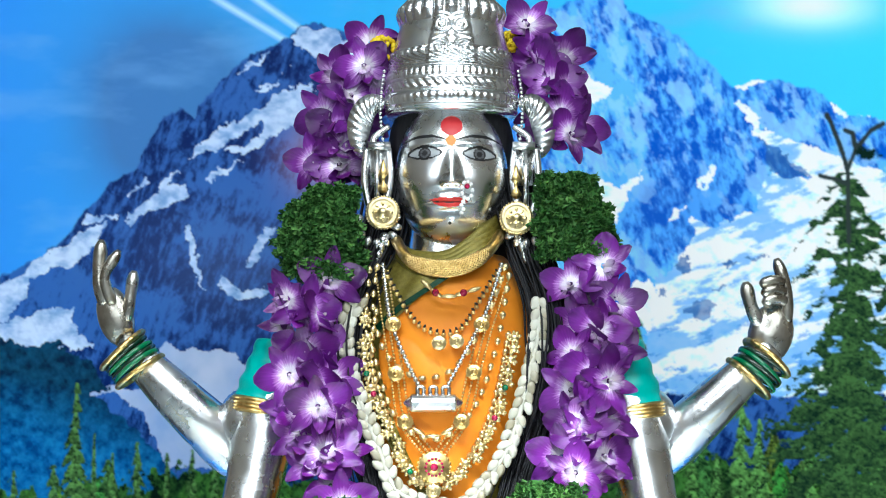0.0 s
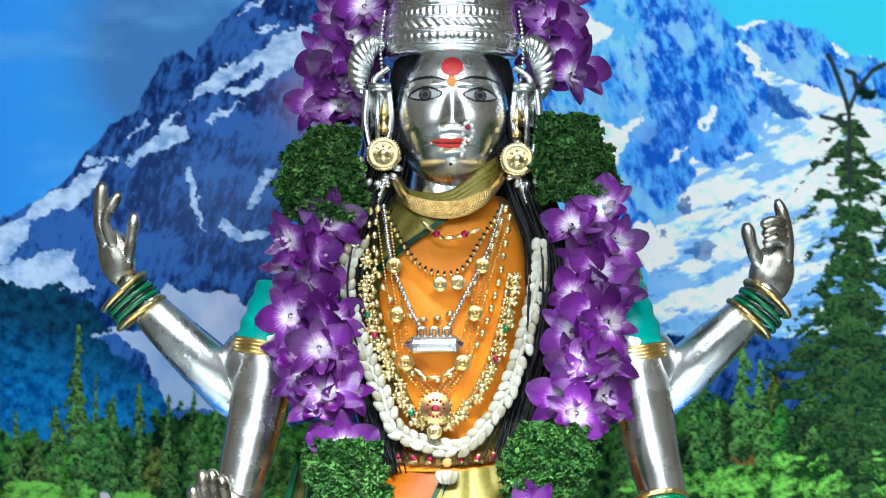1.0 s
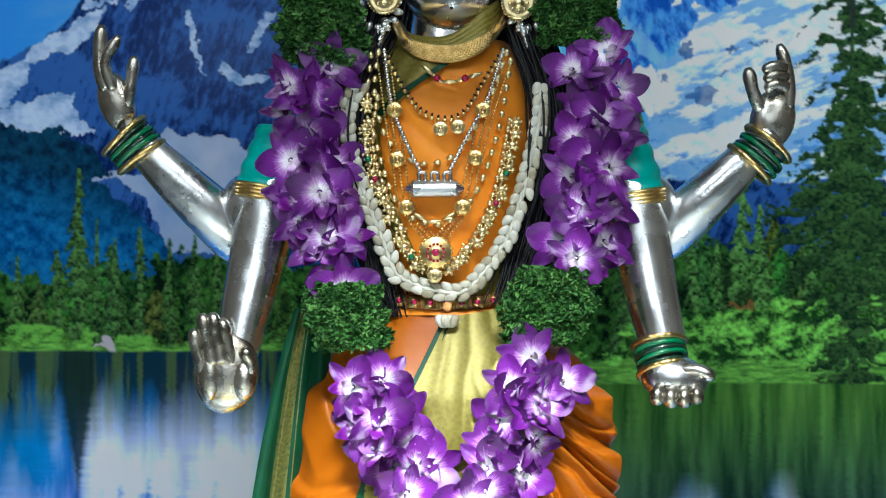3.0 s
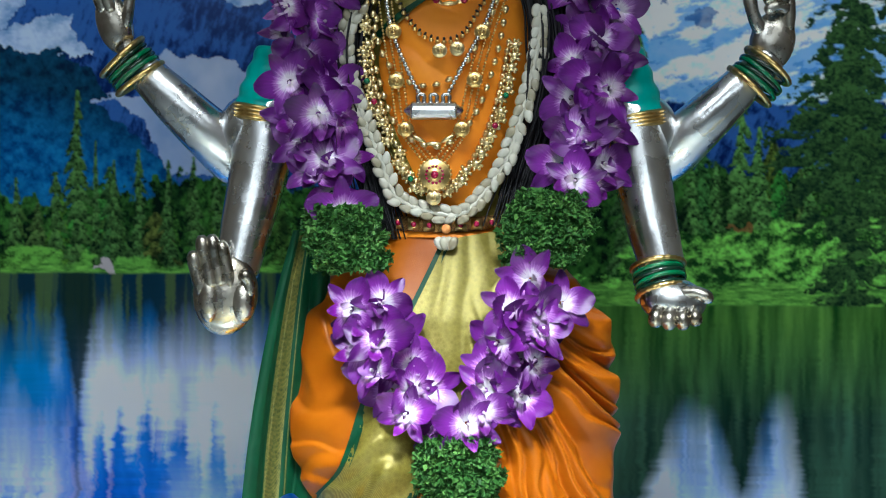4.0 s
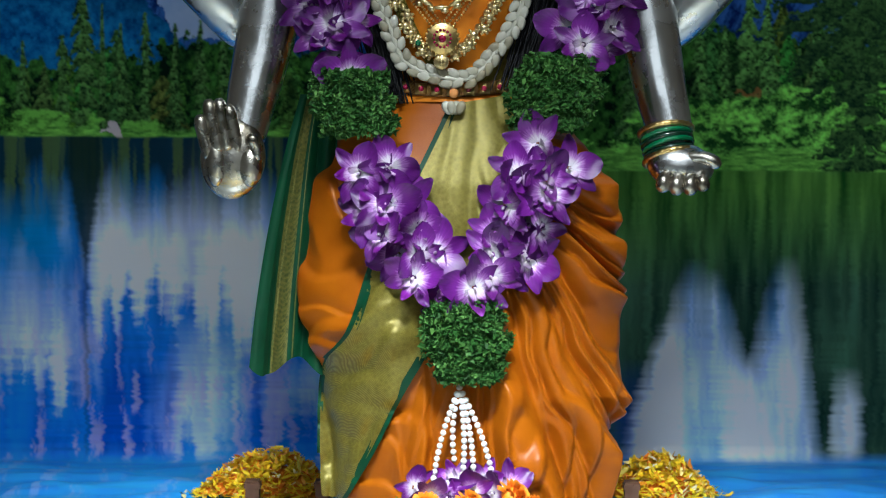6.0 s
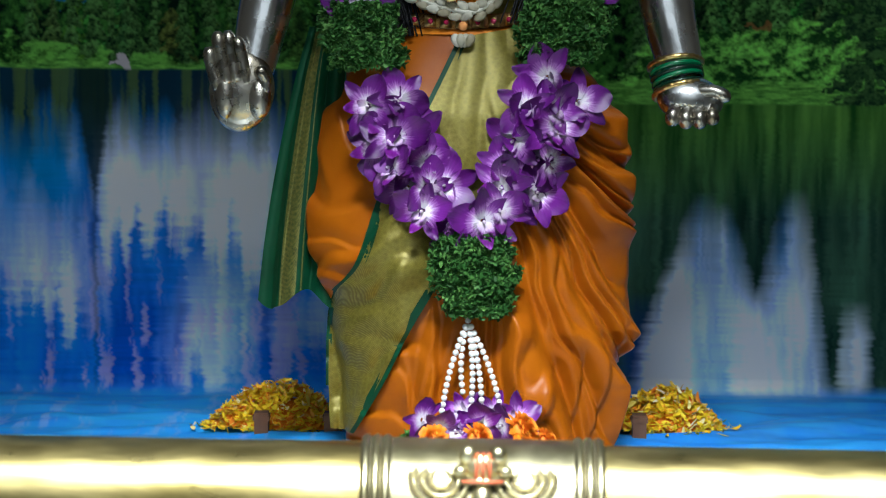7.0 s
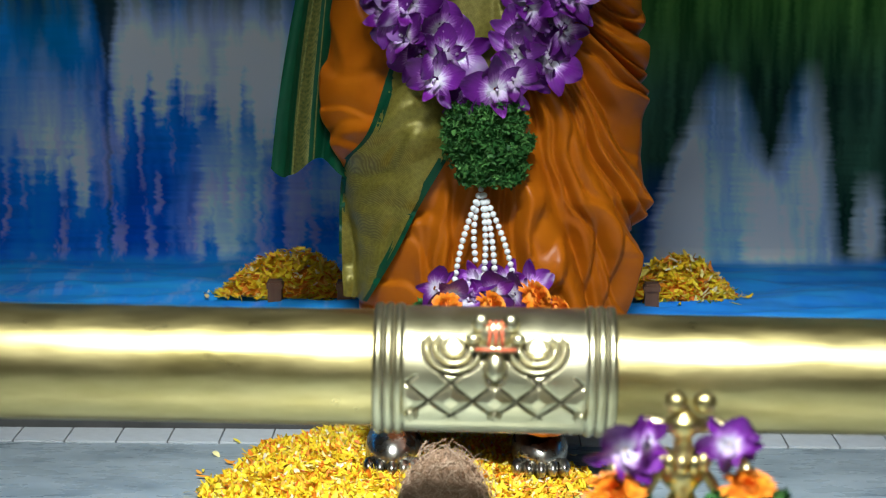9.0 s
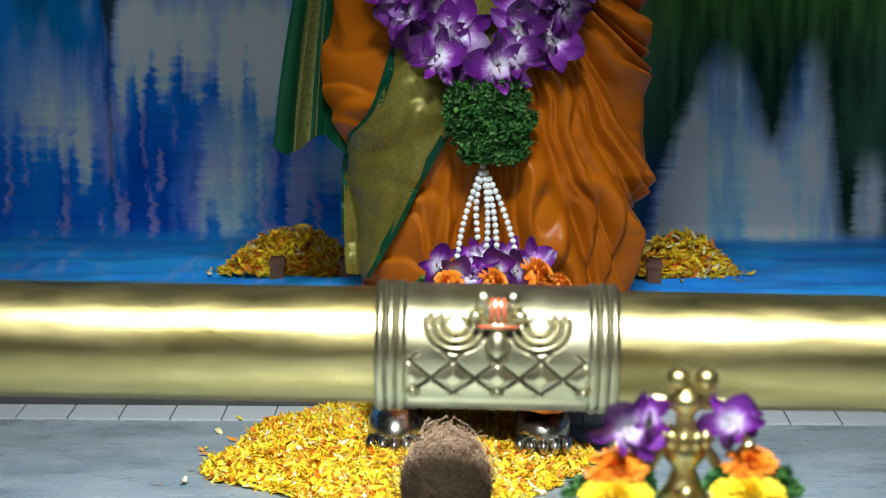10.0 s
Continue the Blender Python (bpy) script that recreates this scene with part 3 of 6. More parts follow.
    img = img * (1 - a[..., None]) + two((0.006, 0.035, 0.008), (0.24, 0.66, 0.10), k) * np.where(x > 0, 1.0, 0.6)[..., None] * a[..., None]
    bank = shore + np.where(x > 0, 2.6, 0.7)
    a = soft(bank - z + (n2 - 0.5) * 2.5, 0.5) * 0.9
    k = np.clip(noise2(x / 1.6, z / 0.35, 72, 5, 0.65) * 2.2 - 0.65, 0, 1)
    img = img * (1 - a[..., None]) + two((0.03, 0.11, 0.018), (0.20, 0.50, 0.08), k) * a[..., None]
    img = mix(img, (0.40, 0.36, 0.40), inside([(-45.0, 56.3), (-44.6, 57.8), (-42.8, 58.0), (-41.6, 57.0), (-41.4, 56.2)]))
    img = mix(img, (0.20, 0.09, 0.03), inside([(36.5, 61.8), (37.5, 62.7), (39.5, 62.5), (40.0, 61.8)]) * 0.7)
    # tall old spruce with a bare forked top
    tall_dark, tall_light = (0.0025, 0.013, 0.009), (0.045, 0.11, 0.03)
    for w, top, seed in ((14.0, 107.0, 190), (12.0, 99.0, 191), (12.0, 88.0, 192)):
        img = conifer(img, 52.4, top, 52 if seed == 192 else top - 36, w, tall_dark, tall_light, seed, 0.34)
    for line in ([(52.4, 98), (52.5, 107), (51.9, 109.5), (50.6, 113.0), (49.9, 114.6)], [(52.5, 107.5), (53.6, 110.0), (55.6, 112.6), (57.2, 113.4)], [(52.2, 105.6), (50.6, 106.2), (48.9, 106.6)], [(53.6, 110.0), (53.2, 112.2), (52.2, 112.6)]):
        for (xa, za), (xb, zb) in zip(line[:-1], line[1:]):
            f = np.clip(((x - xa) * (xb - xa) + (z - za) * (zb - za)) / ((xb - xa) ** 2 + (zb - za) ** 2), 0, 1)
            d = np.hypot(x - xa - f * (xb - xa), z - za - f * (zb - za))
            img = mix(img, (0.02, 0.03, 0.03), soft(0.30 + (fine - 0.5) * 0.3 - d, 0.2))
    img = mix(img, tall_dark, soft(0.9 - np.hypot((x - 55.0) / 1.6, (z - 109.5) / 0.9) + (fine - 0.5) * 1.6, 0.3))

    # the lake: everything smeared downward, with sideways ripples that grow toward the viewer
    deep = np.clip((shore - z) / 42, 0, 1.1)
    rip = (noise2(x / 5, z / 0.32, 81, 3) - 0.5) * (0.15 + 0.6 * deep) + (noise2(x / 14, z / 1.1, 87, 2) - 0.5) * 0.5 * deep
    xx = x + rip * 1.7
    col = noise2(xx / 2.8, z / 22, 82, 4, 0.5)
    wide = noise2(xx / 5.0, z / 30, 88, 3)
    lake = two((0.008, 0.07, 0.38), (0.03, 0.26, 0.72), np.clip(col * 1.5 - 0.25 + 0.5 * (1 - deep) - 0.2, 0, 1))
    lake = mix(lake, (0.012, 0.20, 0.42), np.exp(-((xx + 54) / 6) ** 2 - ((z - 44) / 7) ** 2) * 0.7)

    def veil(cx, half, top, low, amount):
        """A pale cloud reflection: a column with ragged ends."""
        ends = (noise2(xx / 1.3, z / 40, 84, 4) - 0.5) * 16 + (noise2(x / 3.5, z / 0.7, 89, 3) - 0.5) * 5
        a = soft(half - np.abs(xx - cx) + (col - 0.5) * 9, 8.5) * soft(top - 3 - z + (noise2(xx / 1.8, z * 0, 96, 3) - 0.5) * 14, 11.0) * soft(z - low + ends, 5.0)
        return np.clip(a * amount * (0.45 + 0.75 * col), 0, 0.85)

    for cx, half, top, low, amount in ((-35.1, 10.9, 51.1, 34.5, 1.0), (-53.1, 5.2, 38.7, 26.3, 0.85), (-42.0, 4.3, 49.7, 35.2, 0.8), (-34.7, 2.0, 28.6, 16.0, 0.75), (-26.4, 3.3, 51.2, 31.6, 0.7), (-20.0, 4.0, 26.5, 21.3, 0.7), (-28.8, 2.2, 31.6, 24.2, 0.5)):
        lake = mix(lake, (0.70, 0.76, 0.90), veil(cx, half, top, low, amount))
    lake = mix(lake, (0.42, 0.34, 0.48), np.clip((noise2(xx / 1.1, z / 6, 90, 4) - 0.60) * 5, 0, 0.5) * np.clip(deep * 2 - 0.6, 0, 1) * (x < 5))
    edge = (noise2(xx / 1.5, z * 0, 83, 4) - 0.5) * 13
    a = soft(8.5 + 0.6 * edge - (shore - z), 9.0)
    lake = mix(lake, (0.004, 0.012, 0.005), a * 0.93)
    lake = mix(lake, (0.10, 0.17, 0.03), np.clip((noise2(xx / 1.0, z / 20, 91, 3) - 0.45) * 3, 0, 0.5) * soft(9 - (shore - z), 6))
    spike = soft(np.interp(z, [38.5, 52], [0.0, 2.2]) - np.abs(xx + 47.0), 0.8)
    lake = mix(lake, (0.006, 0.02, 0.02), spike * 0.9)
    # the wooded side mirrored: dark green, with pale peaks
    rs = np.clip((x - 10) / 8, 0, 1)
    k = np.clip(noise2(xx / 1.8, z / 18, 92, 4, 0.55) * 1.8 - 0.4, 0, 1)
    top_green = np.clip(1.15 - (shore - z) / 13, 0, 1)
    side = two((0.006, 0.022, 0.016), (0.05, 0.12, 0.07), k) * (1 - top_green[..., None]) + two((0.010, 0.055, 0.010), (0.12, 0.29, 0.05), k) * top_green[..., None]
    side = mix(side, (0.015, 0.06, 0.24), np.clip(1.4 - np.abs(xx - 24.5) / 3.5, 0, 1) * np.clip((28 - z) / 10, 0, 0.8))
    for px, pz, wl, wr, low in ((31.3, 41.1, 0.34, 0.2, 11.7), (33.9, 39.7, 0.2, 0.36, 11.7), (43.1, 41.5, 0.33, 0.26, 11.8), (37.5, 29.1, 0.7, 0.7, 11.7), (29.4, 34.2, 0.5, 0.3, 13.5), (51.4, 27.0, 0.15, 0.15, 14.4)):
        d = pz - z
        half = np.where(xx < px, wl, wr) * np.clip(d, 0, 40) ** 0.85
        a = soft(half + (col - 0.5) * 2.0 - np.abs(xx - px), 3.2) * np.clip(d / 5.0, 0, 1) * soft(z - low, 5)
        side = mix(side, two((0.14, 0.34, 0.72), (0.76, 0.82, 0.92), np.clip(col * 2.0 - 0.45 + 0.9 * (wide - 0.5), 0, 1)), np.clip(a * (0.55 + 0.6 * col), 0, 0.85))
    lake = lake * (1 - rs[..., None]) + side * rs[..., None]
    lake = mix(lake, (0.03, 0.20, 0.68), np.clip((15.5 - z) / 3, 0, 1) * (0.55 + 0.45 * noise2(x / 6, z / 2.5, 97, 4)))
    lake = lake * (1 + 0.5 * rip[..., None]) * (0.95 + 0.4 * deep[..., None])
    a = soft(shore - z, 0.3)
    img = img * (1 - a[..., None]) + lake * a[..., None]
    return np.clip(img * PRINT_GAIN, 0.001, 0.9)


def build_banner():
    """A vinyl sheet that hangs behind the statue, bends at the step and lies forward on it."""
    xs = np.concatenate([np.linspace(-0.74, -0.62, 12)[:-1], np.linspace(-0.62, 0.62, 880), np.linspace(0.62, 0.74, 12)[1:]])
    nx = len(xs)
    zs = np.concatenate([np.linspace(1.36, 1.31, 8)[:-1], np.linspace(1.31, 0.165, 820)])
    X, Z = np.meshgrid(xs, zs)
    Y = 0.5 + 0.0025 * noise2(X * 5, Z * 3, 91, 3) + 0.004 * np.sin(X * 9 + 1.1) * np.clip(Z - 0.3, 0, 1)
    t = np.linspace(0, 1, 64)[1:]
    turn = np.minimum(t / 0.16, 1) * np.pi / 2
    yb = np.where(t < 0.16, 0.5 - 0.022 * (1 - np.cos(turn)), np.maximum(0.478 - (t - 0.16) / 0.74 * 0.313, 0.165))
    zb = np.where(t < 0.16, 0.165 - 0.022 * np.sin(turn), 0.143 - np.clip(t - 0.9, 0, 1) * 0.6)
    X2 = np.repeat(xs[None], len(t), 0)
    wr = (np.clip((t - 0.1) / 0.2, 0, 1) * np.clip((0.92 - t) / 0.06, 0.1, 1))[:, None]
    Z2 = zb[:, None] + wr * (0.034 * np.clip(noise2(X2 * 7, np.repeat(yb[:, None], nx, 1) * 24, 92, 3) - 0.38, 0, 1))
    Y2 = np.repeat(yb[:, None], nx, 1)
    pts = np.concatenate([np.stack([X, Y, Z], -1), np.stack([X2, Y2, Z2], -1)])
    me = Shape().grid(pts).mesh("banner", BANNER)
    arc = np.concatenate([zs, zs[-1] - t * 0.33])
    XX, AA = np.meshgrid(xs * 100, arc * 100)
    rgb = paint_banner(XX, AA)
    rgba = np.concatenate([rgb, np.ones_like(rgb[..., :1])], -1).reshape(-1, 4)
    at = me.color_attributes.new("print", "FLOAT_COLOR", "POINT")
    at.data.foreach_set("color", rgba.ravel())
    return thing("banner", me, "glossy vinyl banner printed with snowy mountains, conifers and a lake", "banner")


BANNER, nt, b = material("printed_vinyl", 0.4, 0, 0.02)
attr = nt.nodes.new("ShaderNodeAttribute")
attr.attribute_name = "print"
nt.links.new(attr.outputs["Color"], b.inputs["Base Color"])
b.inputs["Coat Weight"].default_value, b.inputs["Coat Roughness"].default_value = 0.015, 0.07
bump(nt, b, noise_tex(nt, coords(nt), 5, 2), 0.3, 0.002)
banner = build_banner()


# ---- the silver statue: one mesh ----
HX, HZ = (0.009, 0.999)
FZ = HZ - 0.008
HEAD_R = (0.0605, 0.062, 0.083)


def silver_statue():
    s = Shape()
    mats = [SILVER, RED_PAINT, LIP_PAINT, BLACK_PAINT, WHITE_PAINT, IRIS_PAINT, ORANGE_PASTE, AGED_SILVER, POLISHED]
    mm = 0.0006  # one unit of the face drawing

    # head: an egg with brow, nose, cheeks, lips and chin in low relief
    th = np.linspace(0.05, np.pi - 0.05, 260)
    a = np.linspace(0, 2 * np.pi, 300, endpoint=False)
    T, A = np.meshgrid(th, a, indexing="ij")
    zz = np.cos(T)
    taper = np.where(zz < 0, 1 - 0.15 * np.clip(-zz, 0, 1) ** 1.8, 1.0)
    full = np.sin(T) ** np.where(zz < 0, 0.78, 1.0)
    x, y, z = full * np.cos(A) * HEAD_R[0] * taper, full * np.sin(A) * HEAD_R[1], zz * HEAD_R[2] * np.where(zz < 0, 0.94, 1.0)
    u, w = x / mm, z / mm
    front = np.clip(-y / HEAD_R[1], 0, 1)

    def hill(cx, cz, rx, rz, h):
        return h * np.exp(-((u - cx) / rx) ** 2 - ((w - cz) / rz) ** 2)

    nose = np.clip((48 - w) / 76, 0, 1) * (w > -32) * (w < 48)
    rel = 0.0135 * nose ** 1.3 * np.exp(-(u / (7 + 8 * nose)) ** 2) * np.clip((w + 32) / 7, 0, 1)
    rel = rel + hill(14, -24, 8, 7, 0.0032) + hill(-14, -24, 8, 7, 0.0032)
    rel = rel + hill(-50, -28, 30, 26, 0.004) + hill(48, -28, 30, 26, 0.004) + hill(0, -88, 20, 16, 0.006)
    rel = rel + hill(-48, 46, 34, 7, 0.0035) + hill(48, 46, 34, 7, 0.0035) + hill(-48, 30, 24, 12, 0.002) + hill(48, 30, 24, 12, 0.002)
    rel = rel + hill(-48, 38, 36, 5, -0.002) + hill(48, 38, 36, 5, -0.002)
    rel = rel + hill(-3, -52, 30, 7, 0.003) + hill(-3, -64, 24, 7, 0.0036) + hill(-3, -58, 36, 2, -0.0025)
    y = y - rel * front

    def face_paint(c):
        u, w = (c[:, 0] - HX) / mm, (c[:, 2] - FZ) / mm
        f = c[:, 1] < -0.015
        out = np.full(len(c), 8)
        for ex, ez in ((-47, 29), (49, 27)):
            du, dw = (u - ex) / 30, (w - ez)
            lid = 11.5 * (1 - np.clip(np.abs(du), 0, 1) ** 2)
            out[f & (np.abs(du) < 1.0) & (dw < lid + 3.5) & (dw > -lid * 0.8 - 2.5)] = 3
            out[f & (np.abs(du) < 0.9) & (dw < lid - 1) & (dw > -lid * 0.75)] = 4
            out[f & (np.hypot(u - ex, dw) < 11) & (dw < lid)] = 3
            out[f & (np.hypot(u - ex, dw) < 8.2) & (dw < lid)] = 5
            out[f & (np.hypot(u - ex, dw) < 5.0)] = 3
            brow = 49 + 9 * (1 - (np.abs(u - ex) / 40) ** 2) + 3
            out[f & (np.abs(u - ex) < 41) & (np.abs(w - brow) < 2.6 * (1.1 - (np.abs(u - ex) / 45) ** 2))] = 3
        lu = (u + 3) / 35
        lips = (np.abs(lu) < 1) & (w < -57 + 7.5 * (1 - lu ** 2) + 4 * lu ** 2 - 2 * np.exp(-(lu * 6) ** 2)) & (w > -57 - 10 * (1 - lu ** 2) + 3 * lu ** 2)
        out[f & lips] = 2
        out[f & lips & (np.abs(w + 58 - 3 * lu ** 2) < 1.0)] = 3
        out[f & (np.hypot(u, w - 79) < 19)] = 1
        out[f & (np.hypot(u + 1, (w - 51) * 0.9) < 9)] = 6
        out[f & (np.hypot(u + 3, w + 93) < 3)] = 3
        return out

    s.grid(np.stack([x + HX, y, z + FZ], -1), True, face_paint, True)
    # neck
    s.lathe((HX - 0.004, 0.022, HZ - 0.13), [(0.058, 0.0), (0.046, 0.03), (0.042, 0.06), (0.040, 0.09)], 32)

    # crown: stepped bands, rope and leaf relief, a tall front plate
    hs = np.linspace(-0.004, 0.17, 230)
    aa = np.linspace(0, 2 * np.pi, 300, endpoint=False)
    Hh, Aa = np.meshgrid(hs, aa, indexing="ij")
    rad = np.interp(Hh, [0, 0.012, 0.04, 0.066, 0.1, 0.13, 0.15, 0.165, 0.17], [0.069, 0.0705, 0.068, 0.063, 0.055, 0.046, 0.034, 0.014, 0.004])

    def ring(h0, half, height):
        return height * np.sqrt(np.clip(1 - ((Hh - h0) / half) ** 2, 0, 1))

    rel = ring(0.001, 0.003, 0.0025) + ring(0.017, 0.0018, 0.002) + ring(0.030, 0.0018, 0.002) + ring(0.043, 0.0018, 0.002) + ring(0.064, 0.0012, 0.0015)
    rel += ring(0.009, 0.005, 0.0026) * (0.35 + 0.65 * np.abs(np.sin(Aa * 26))) + ring(0.0235, 0.0055, 0.003) * (0.3 + 0.7 * np.abs(np.sin(Aa * 22 + Hh * 260)))
    rel += ring(0.0365, 0.005, 0.0022) * (0.3 + 0.7 * np.abs(np.sin(Aa * 30)))
    rel += ring(0.056, 0.010, 0.003) * np.abs(np.sin(Aa * 21 + 8 * np.sin(Hh * 130)))
    da = ((Aa - 1.5 * np.pi + np.pi) % (2 * np.pi) - np.pi) * 0.062
    plate = np.clip(1 - ((np.abs(da) / (0.026 - 0.10 * np.clip(Hh - 0.052, 0, 0.2))) ** 6), 0, 1) * (Hh > 0.046) * (Hh < 0.128)
    curl = np.abs(np.sin(np.hypot(np.abs(da) - 0.013, Hh - 0.062) * 620)) * np.exp(-(np.hypot(np.abs(da) - 0.013, Hh - 0.062) / 0.011) ** 2)
    curl += np.abs(np.sin(np.hypot(np.abs(da) - 0.010, Hh - 0.088) * 640)) * np.exp(-(np.hypot(np.abs(da) - 0.010, Hh - 0.088) / 0.010) ** 2)
    curl += np.exp(-(da / 0.005) ** 2 - ((Hh - 0.075) / 0.012) ** 2) + 0.7 * np.abs(np.sin(Hh * 500)) * np.exp(-((np.abs(da) - 0.022) / 0.003) ** 2)
    rel += plate * (0.003 + 0.0035 * np.clip(curl, 0, 1.2))
    flare = np.clip((Hh - 0.096) / 0.012, 0, 1) * np.clip((0.128 - Hh) / 0.012, 0, 1)
    rel += flare * (0.004 + 0.004 * np.abs(np.sin(Aa * 13)))
    R_ = rad + rel
    lean = 0.10 * Hh
    s.grid(np.stack([HX + R_ * np.cos(Aa), 0.006 + lean + R_ * np.sin(Aa) * 0.98, HZ + 0.062 + Hh], -1), True, 8, True)

    # ear wings, long ears and the silver tassels below the ear discs
    for side in (-1, 1):
        cx = HX + side * 0.079
        t = np.linspace(0, 1, 60)
        v = np.linspace(-1, 1, 28)
        Tt, V = np.meshgrid(t, v, indexing="ij")
        ang = 2.75 * Tt - 0.35
        spine_x, spine_z = 0.021 * np.sin(ang), 0.034 * np.cos(ang) + 0.012
        wid = 0.0135 * np.sin(np.pi * np.clip(Tt * 0.9 + 0.08, 0, 1)) ** 0.7
        px = spine_x + wid * V * np.sin(ang)
        pz = spine_z + wid * V * np.cos(ang)
        py = -0.004 - 0.006 * (1 - V ** 2) - 0.0022 * np.abs(np.sin(Tt * 42 + V * 2.2))
        for dy in (0.0, 0.008):
            s.grid(np.stack([cx + side * px, py + dy, HZ + 0.026 + pz], -1), False, 0)
        s.tube(spline([(cx - side * 0.012, -0.012, HZ + 0.045), (cx + side * 0.004, -0.018, HZ + 0.03), (cx - side * 0.004, -0.02, HZ + 0.012), (cx - side * 0.012, -0.015, HZ + 0.012)], 20), 0.0035, 8)
        s.box((cx - side * 0.002 - 0.012, -0.028, HZ + 0.018), (cx - side * 0.002 + 0.012, 0.0, HZ + 0.026))
        s.box((cx - side * 0.001 - 0.009, -0.022, HZ - 0.02), (cx - side * 0.001 + 0.009, 0.004, HZ + 0.018))
        s.tube(spline([(cx - 0.011, -0.018, HZ + 0.02), (cx - 0.013, -0.02, HZ - 0.02), (cx, -0.022, HZ - 0.062), (cx + 0.013, -0.02, HZ - 0.02), (cx + 0.011, -0.018, HZ + 0.02)], 40), 0.0045, 8)
        s.tube([(cx, -0.024, HZ + 0.018), (cx, -0.025, HZ - 0.05)], 0.003, 8)
        for k in range(9):
            q = -1.9 + 3.8 * k / 8
            s.ball((cx + 0.021 * math.sin(q), -0.026, HZ - 0.062 - 0.021 * math.cos(q)), (0.0042, 0.004, 0.0062), 8, 6, 0, Matrix.Rotation(-q, 4, "Y"))
        for k in range(7):
            s.ball((cx - side * 0.008 + side * 0.012 * k / 6 * 0.6, -0.024 - 0.002 * (k % 2), HZ - 0.075 - 0.004 * k), (0.0055 - 0.0003 * k, 0.005, 0.005), 8, 6)
        # chain from crown to ear
        for k in range(18):
            f = k / 17
            s.ball((HX + side * (0.072 + 0.004 * math.sin(f * 3)), -0.012, HZ + 0.105 - 0.078 * f), 0.0022, 6, 5)

    def hand_finger(pts, r):
        p = spline(pts, 16)
        rr = np.full(16, r)
        rr[-4:] *= (0.97, 0.9, 0.75, 0.42)
        rr *= 1 + 0.07 * np.sin(np.linspace(0, 9, 16))
        s.tube(p, rr, 10, 7)

    def limb(pts, radii, mat=0):
        n = 40
        p = spline(pts, n)
        k = np.linspace(0, 1, len(radii))
        s.tube(p, np.interp(np.linspace(0, 1, n), k, radii), 28, mat)

    # lower pair of arms
    limb([(-0.172, 0.000, 0.762), (-0.185, -0.010, 0.732), (-0.197, -0.020, 0.672), (-0.207, -0.030, 0.624), (-0.216, -0.040, 0.577)], (0.036, 0.034, 0.030, 0.027, 0.0225), 8)
    limb([(0.188, 0.000, 0.762), (0.199, -0.010, 0.732), (0.211, -0.020, 0.672), (0.220, -0.030, 0.624), (0.232, -0.040, 0.572)], (0.036, 0.034, 0.030, 0.027, 0.0225), 8)
    # upper pair
    limb([(-0.184, 0.030, 0.698), (-0.216, 0.020, 0.698), (-0.248, 0.000, 0.724), (-0.286, -0.010, 0.760), (-0.316, -0.010, 0.790), (-0.335, -0.010, 0.811)], (0.030, 0.031, 0.028, 0.025, 0.021, 0.018))
    limb([(0.197, 0.030, 0.698), (0.233, 0.020, 0.701), (0.267, 0.000, 0.730), (0.305, -0.010, 0.766), (0.332, -0.010, 0.793), (0.346, -0.010, 0.808)], (0.030, 0.031, 0.028, 0.025, 0.021, 0.018))
    for sx, x0 in ((1, (-0.206, -0.005, 0.730)), (-1, (0.216, -0.005, 0.730))):
        s.ball(x0, (0.032, 0.03, 0.036), 20, 14)
    # raised open palm
    s.ball((-0.226, -0.055, 0.556), (0.034, 0.015, 0.043), 24, 16, 7, Matrix.Rotation(0.12, 4, "Y"))
    s.ball((-0.242, -0.062, 0.552), (0.012, 0.011, 0.026), 16, 10, 7)
    s.ball((-0.207, -0.062, 0.548), (0.013, 0.012, 0.022), 16, 10, 7)
    hand_finger([(-0.248, -0.062, 0.558), (-0.255, -0.064, 0.578), (-0.259, -0.066, 0.601)], 0.0072)
    hand_finger([(-0.239, -0.064, 0.564), (-0.245, -0.066, 0.590), (-0.250, -0.068, 0.617)], 0.0076)
    hand_finger([(-0.229, -0.064, 0.566), (-0.235, -0.066, 0.590), (-0.239, -0.068, 0.618)], 0.0076)
    hand_finger([(-0.219, -0.062, 0.563), (-0.224, -0.064, 0.584), (-0.230, -0.066, 0.612)], 0.0074)
    hand_finger([(-0.202, -0.062, 0.552), (-0.201, -0.066, 0.569), (-0.209, -0.068, 0.581)], 0.0075)
    # giving hand with curled fingers
    s.ball((0.238, -0.060, 0.550), (0.035, 0.024, 0.024), 24, 16, 0, Matrix.Rotation(0.1, 4, "Y"))
    for a_, b_, c_ in (((0.226, -0.070, 0.543), (0.218, -0.085, 0.535), (0.219, -0.080, 0.525)), ((0.237, -0.070, 0.541), (0.231, -0.088, 0.533), (0.233, -0.080, 0.523)), ((0.249, -0.070, 0.541), (0.245, -0.088, 0.533), (0.247, -0.080, 0.523)), ((0.259, -0.070, 0.542), (0.258, -0.085, 0.535), (0.260, -0.080, 0.527))):
        hand_finger([a_, b_, c_], 0.0075)
    hand_finger([(0.240, -0.070, 0.558), (0.260, -0.080, 0.559), (0.277, -0.080, 0.551)], 0.0072)
    # upper hands, fingers raised
    s.ball((-0.347, -0.012, 0.840), (0.019, 0.014, 0.033), 20, 14, 7, Matrix.Rotation(-0.3, 4, "Y"))
    hand_finger([(-0.357, -0.016, 0.852), (-0.364, -0.020, 0.879), (-0.362, -0.020, 0.921)], 0.0075)
